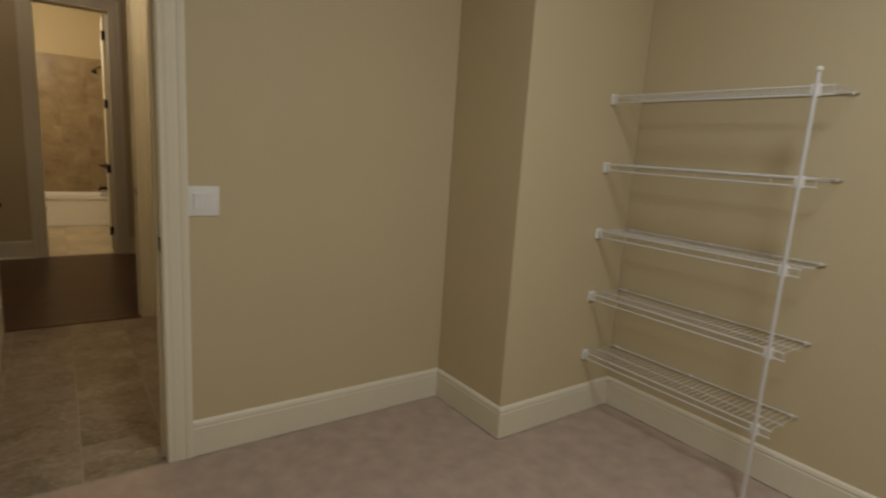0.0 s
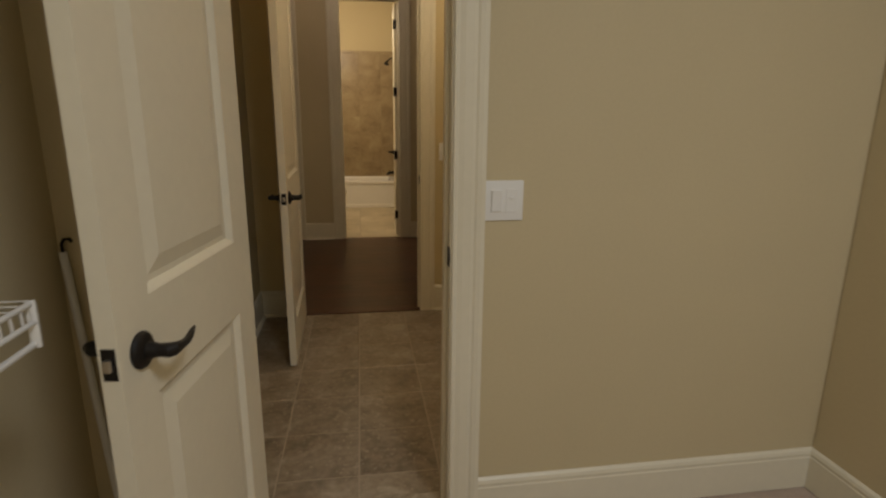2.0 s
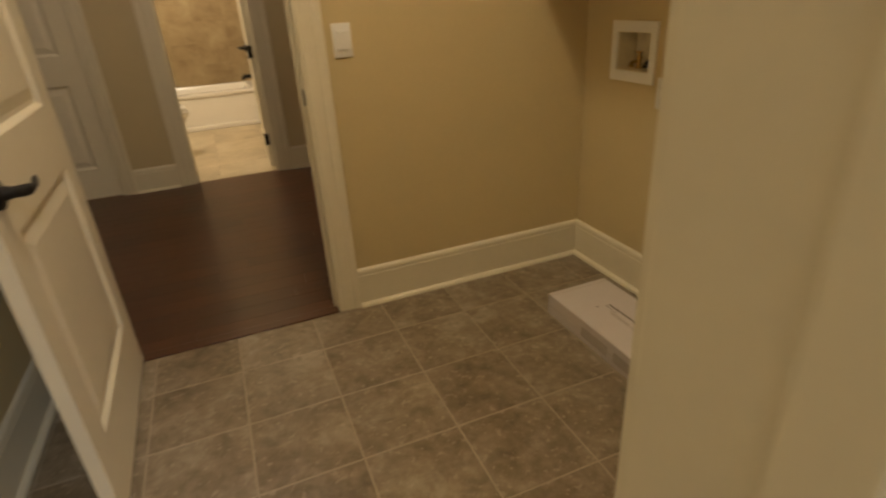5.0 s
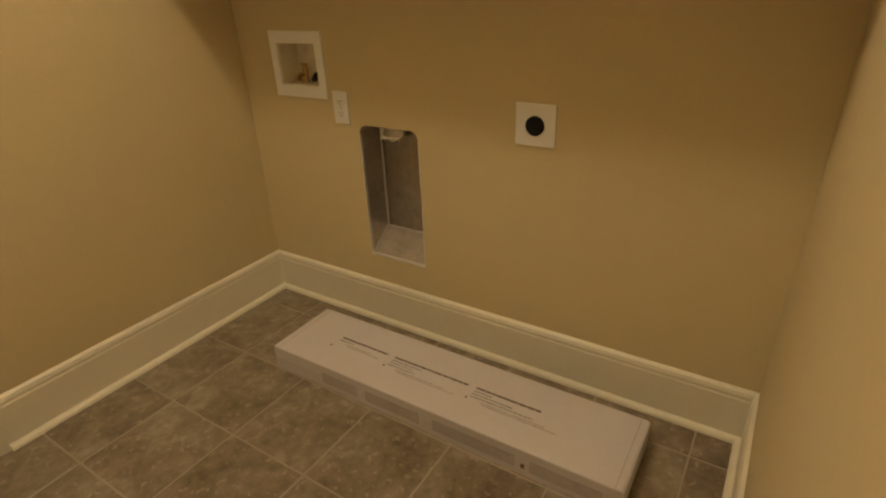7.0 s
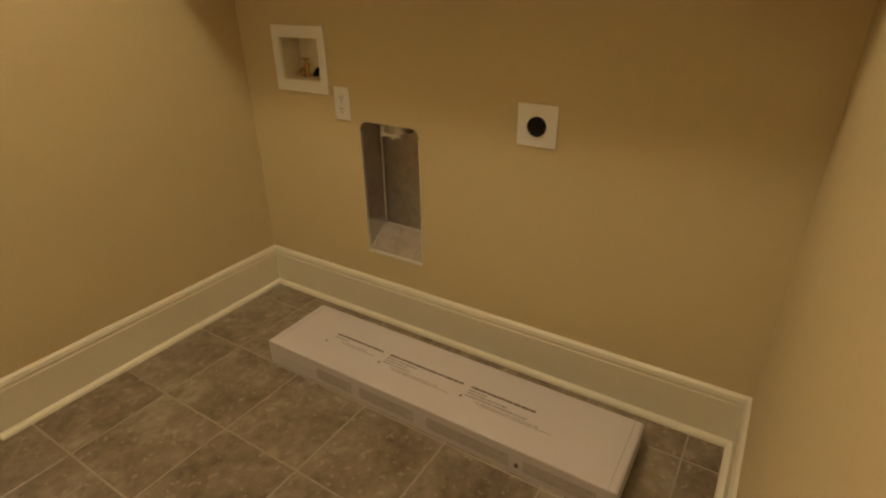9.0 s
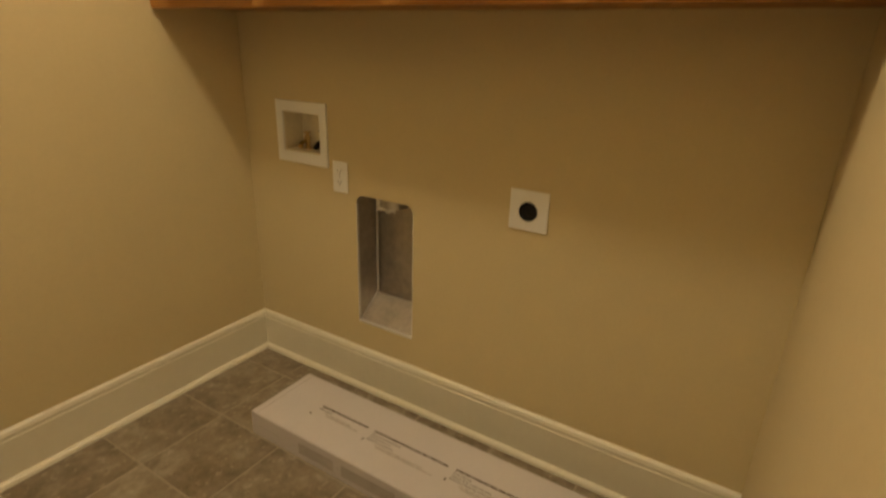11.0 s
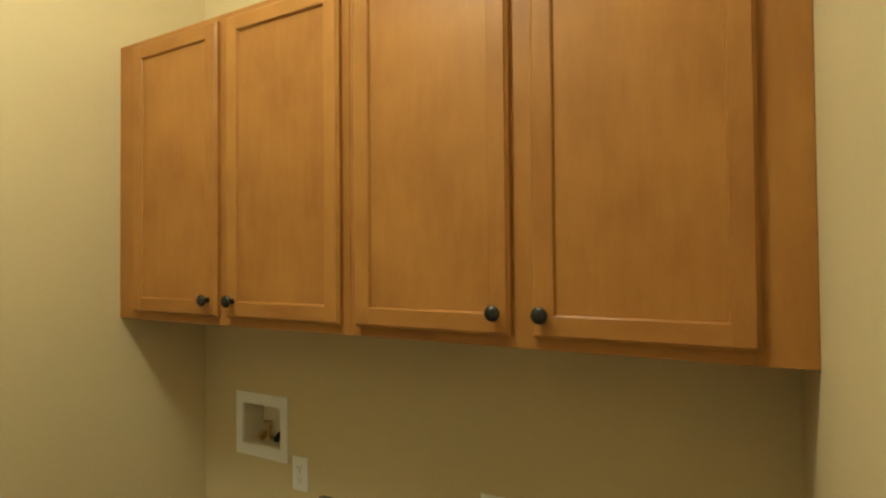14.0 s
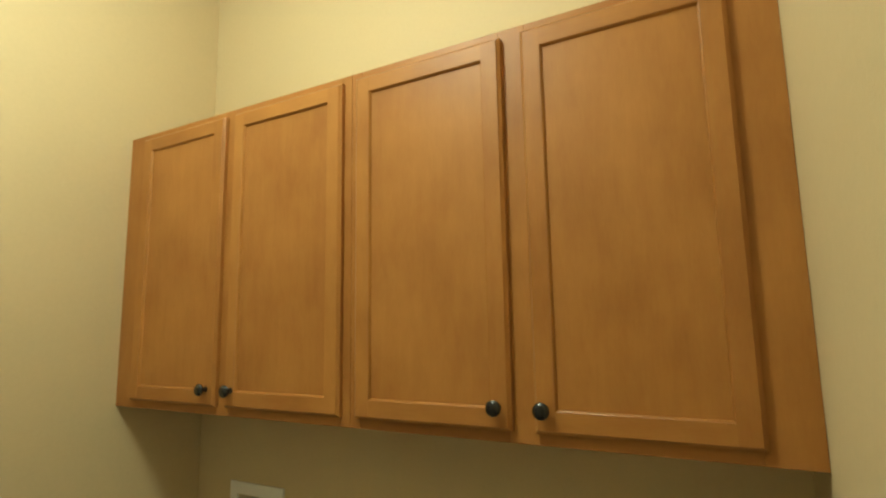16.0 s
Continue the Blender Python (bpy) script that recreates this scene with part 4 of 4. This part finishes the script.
# ---- laundry: door stop on the west baseboard ----
ds = thing("door_stop", "dark bronze spring door stop on baseboard", "door stop", pose(XL + BT, 1.340, 0.06))
part("rod", tube([(0, 0, 0), (0.062, 0, 0)], 0.0045, 10), BRONZE, ds, smooth=True)
part("tip", tube([(0.060, 0, 0), (0.075, 0, 0)], 0.0075, 12), BLACK, ds, smooth=True)
part("base", tube([(-0.001, 0, 0), (0.006, 0, 0)], [0.013, 0.010], 14), BRONZE, ds, smooth=True)

# ---- bathroom ----
TY0, TZ, TILE_TOP = 6.600, 0.400, 2.320
tub = thing("bathtub", "white alcove bathtub against tan tiles", "bathtub", pose(0, 0, 0))
bm = bmesh.new()
rims = []
for x0, x1, y0, y1, z in ((BX0 + 0.002, BX1 - 0.014, TY0, BY1 - 0.014, TZ), (BX0 + 0.09, BX1 - 0.10, TY0 + 0.075, BY1 - 0.07, TZ),
                          (BX0 + 0.10, BX1 - 0.11, TY0 + 0.085, BY1 - 0.08, TZ - 0.02), (BX0 + 0.20, BX1 - 0.17, TY0 + 0.14, BY1 - 0.13, 0.09)):
    rims.append([bm.verts.new(c) for c in ((x0, y0, z), (x1, y0, z), (x1, y1, z), (x0, y1, z))])
for p, q in zip(rims, rims[1:]):
    for k in range(4):
        bm.faces.new((p[k], p[(k + 1) % 4], q[(k + 1) % 4], q[k]))
bm.faces.new(rims[-1])
part("basin", bm, ENAMEL, tub)
part("apron", box(BX0 + 0.002, TY0 + 0.012, 0.0, BX1 - 0.014, TY0 + 0.04, TZ - 0.03), ENAMEL, tub)
part("rim", box(BX0 + 0.002, TY0, TZ - 0.045, BX1 - 0.014, TY0 + 0.03, TZ + 0.001, 0.010, 3), ENAMEL, tub, smooth=True)
part("skirt", box(BX0 + 0.002, TY0 + 0.002, 0.0, BX1 - 0.014, TY0 + 0.03, 0.055, 0.006), ENAMEL, tub, smooth=True)

head = thing("shower", "dark bronze shower head on its arm", "shower", pose(BX1 - 0.012, 6.98, 2.14))
part("arm", tube([(0, 0, 0.04), (-0.05, 0, 0.045), (-0.09, 0, 0.02), (-0.11, 0, -0.01)], 0.009, 10), BRONZE, head, smooth=True)
part("rose", add_turned(bmesh.new(), [(0.012, 0.02), (0.016, 0.0), (0.040, -0.035), (0.040, -0.045), (0.030, -0.048)], (-0.112, 0, -0.005), (0.35, 0, 1), 20), BRONZE, head, smooth=True)
part("flange", add_turned(bmesh.new(), [(0.030, 0), (0.026, 0.008), (0.010, 0.014)], (0.002, 0, 0.04), (-1, 0, 0), 20), BRONZE, head, smooth=True)
mixer = thing("shower_valve", "dark bronze lever shower valve", "tap", pose(BX1 - 0.012, 6.98, 0.80))
part("plate", add_turned(bmesh.new(), [(0.075, 0), (0.072, 0.006), (0.030, 0.012), (0.022, 0.040), (0.020, 0.060)], (0.002, 0, 0), (-1, 0, 0), 26), BRONZE, mixer, smooth=True)
part("lever", tube([(-0.055, 0, 0.005), (-0.090, -0.01, 0.012), (-0.120, -0.02, 0.012)], [0.010, 0.009, 0.006], 10), BRONZE, mixer, smooth=True)
spout = thing("tub_spout", "dark bronze tub spout", "tap", pose(BX1 - 0.012, 6.98, 0.49))
part("body", tube([(0.002, 0, 0), (-0.08, 0, 0.0), (-0.12, 0, -0.012), (-0.132, 0, -0.035)], [0.026, 0.022, 0.022, 0.019], 14), BRONZE, spout, smooth=True)
part("diverter", tube([(-0.105, 0, 0.014), (-0.105, 0, 0.040)], [0.005, 0.007], 10), BRONZE, spout, smooth=True)

toilet = thing("toilet", "white ceramic toilet beside the bathtub", "toilet", pose(-0.665, 5.55, 0))
bm = bmesh.new()
levels = ((0.002, 0.115, 0.20, -0.03), (0.06, 0.10, 0.185, -0.03), (0.18, 0.10, 0.18, -0.02), (0.28, 0.15, 0.225, 0.03), (0.36, 0.178, 0.245, 0.05), (0.395, 0.182, 0.25, 0.05), (0.40, 0.165, 0.235, 0.05))
rings = []
for z, ry, rx, cx in levels:
    rings.append([bm.verts.new((cx * 1.6 + rx * 1.1 * math.cos(a), ry * math.sin(a), z)) for a in (2 * math.pi * k / 28 for k in range(28))])
for p, q in zip(rings, rings[1:]):
    for k in range(28):
        bm.faces.new((p[k], p[(k + 1) % 28], q[(k + 1) % 28], q[k]))
bm.faces.new(rings[-1])
bm.faces.new(rings[0][::-1])
part("bowl", bm, ENAMEL, toilet, smooth=True)
bm = bmesh.new()
rings = []
for z, k_ in ((0.402, 1.0), (0.418, 1.02), (0.432, 1.0), (0.440, 0.93)):
    rings.append([bm.verts.new((0.075 + 0.262 * k_ * math.cos(a), 0.183 * k_ * math.sin(a), z)) for a in (2 * math.pi * k / 28 for k in range(28))])
for p, q in zip(rings, rings[1:]):
    for k in range(28):
        bm.faces.new((p[k], p[(k + 1) % 28], q[(k + 1) % 28], q[k]))
bm.faces.new(rings[-1])
bm.faces.new(rings[0][::-1])
part("lid", bm, ENAMEL, toilet, smooth=True)
part("tank", box(-0.43, -0.20, 0.38, -0.235, 0.20, 0.74, 0.02, 3), ENAMEL, toilet, smooth=True)
part("tank_lid", box(-0.436, -0.21, 0.741, -0.228, 0.21, 0.775, 0.010, 3), ENAMEL, toilet, smooth=True)

# ---- tiles and planks ----
def tile_mesh(w, h, t, mat, name="tile", bevel=0.0022):
    """A tile lying flat from its corner, with eased upper edges."""
    bm = bmesh.new()
    low = [bm.verts.new((x, y, 0)) for x, y in ((0, 0), (w, 0), (w, h), (0, h))]
    mid = [bm.verts.new((x, y, t - bevel * 0.6)) for x, y in ((0, 0), (w, 0), (w, h), (0, h))]
    top = [bm.verts.new((x, y, t)) for x, y in ((bevel, bevel), (w - bevel, bevel), (w - bevel, h - bevel), (bevel, h - bevel))]
    for p, q in ((low, mid), (mid, top)):
        for k in range(4):
            bm.faces.new((p[k], p[(k + 1) % 4], q[(k + 1) % 4], q[k]))
    bm.faces.new(top)
    me = mesh_of(bm, name)
    me.materials.append(mat)
    return me


def lay(parent, x0, x1, y0, y1, ox_, oy_, step, gap, thick, z, mat, shift=0.0):
    """Tiles of one pitch cut to a rectangle; alike cuts share a mesh."""
    cache = {}
    j = math.floor((y0 - oy_) / step)
    while oy_ + j * step < y1 - 0.01:
        off = ox_ + (shift * step if j % 2 else 0.0)
        i = math.floor((x0 - off) / step)
        while off + i * step < x1 - 0.01:
            a, b = max(off + i * step + gap / 2, x0), min(off + (i + 1) * step - gap / 2, x1)
            c, d = max(oy_ + j * step + gap / 2, y0), min(oy_ + (j + 1) * step - gap / 2, y1)
            if b - a > 0.012 and d - c > 0.012:
                key = (round(b - a, 3), round(d - c, 3))
                if key not in cache:
                    cache[key] = tile_mesh(*key, thick, mat)
                piece("tile", cache[key], parent, a, c, z)
            i += 1
        j += 1


lay(laundry_floor, XL + 0.001, XW - 0.001, YL, YH - 0.001, 1.046, 0.888, 0.3045, 0.005, 0.0045, -0.0035, FLOORTILE)
lay(laundry_floor, D1A, D1B, 0.001, YL - 0.001, 1.046, 0.888, 0.3045, 0.005, 0.0045, -0.0035, FLOORTILE)
lay(bath_floor, BX0 + 0.001, BX1 - 0.001, YB + 0.03, TY0, -0.15, 4.52, 0.455, 0.004, 0.0045, -0.0035, BATHFLOOR)

# hall planks, 108 mm wide, with random end joints
rnd = random.Random(9)
cache = {}
y = YT + 0.001
while y < YB + 0.02:
    wdt = min(0.108, YB + 0.02 - y)
    x = HX0 + rnd.uniform(-0.9, 0)
    while x < HX1:
        n = rnd.choice((0.75, 0.95, 1.2, 1.45))
        a, b = max(x, HX0), min(x + n, HX1)
        if b - a > 0.05:
            key = (round(b - a - 0.0012, 3), round(wdt - 0.0012, 3))
            if key not in cache:
                cache[key] = tile_mesh(*key, 0.008, WALNUT, "plank", 0.0005)
            piece("plank", cache[key], hall_floor, a, y, -0.0065)
        x += n
    y += 0.108

# wall tiles round the bathtub, half bond
tiled_north = structure("wall_tiles_north", box(BX0 + 0.001, BY1 - 0.006, TZ, BX1 - 0.001, BY1 - 0.001, TILE_TOP), BATHGROUT, "tan stone-look wall tiles behind the bathtub", "wall tiles")
tiled_east = structure("wall_tiles_east", box(BX1 - 0.006, TY0 - 0.055, TZ, BX1 - 0.001, BY1 - 0.006, TILE_TOP), BATHGROUT, "tan stone-look wall tiles at the taps", "wall tiles")
tiled_west = structure("wall_tiles_west", box(BX0 + 0.001, TY0 - 0.055, TZ, BX0 + 0.006, BY1 - 0.006, TILE_TOP), BATHGROUT, "tan stone-look wall tiles beside the tub", "wall tiles")


def wall_tiles(parent, origin, turn, length):
    """Upright tiles on a wall, in columns, every other column set down by half a tile: laid flat along its length and turned up."""
    m = pose(*origin, *turn)
    cache = {}
    wide, high, gap, i = 0.335, 0.470, 0.003, 0
    top = TILE_TOP - TZ
    while i * wide < length - 0.01:
        a, b = max(i * wide + gap / 2, 0.002), min((i + 1) * wide - gap / 2, length - 0.002)
        z = -high / 2 if i % 2 else 0.0
        while z < top - 0.01:
            c, d = max(z + gap / 2, 0.002), min(z + high - gap / 2, top)
            if b - a > 0.012 and d - c > 0.012:
                key = (round(b - a, 3), round(d - c, 3))
                if key not in cache:
                    cache[key] = tile_mesh(*key, 0.006, BATHTILE)
                ob = new("tile", cache[key])
                ob.parent = parent
                ob.matrix_basis = m @ pose(a, c, 0)
            z += high
        i += 1


wall_tiles(tiled_north, (BX0, BY1 - 0.0065, TZ), (90, 0, 0), BX1 - BX0)
wall_tiles(tiled_east, (BX1 - 0.0065, BY1 - 0.014, TZ), (90, 0, -90), BY1 - 0.014 - TY0 + 0.055)
wall_tiles(tiled_west, (BX0 + 0.0065, TY0 - 0.055, TZ), (90, 0, 90), BY1 - 0.014 - TY0 + 0.055)
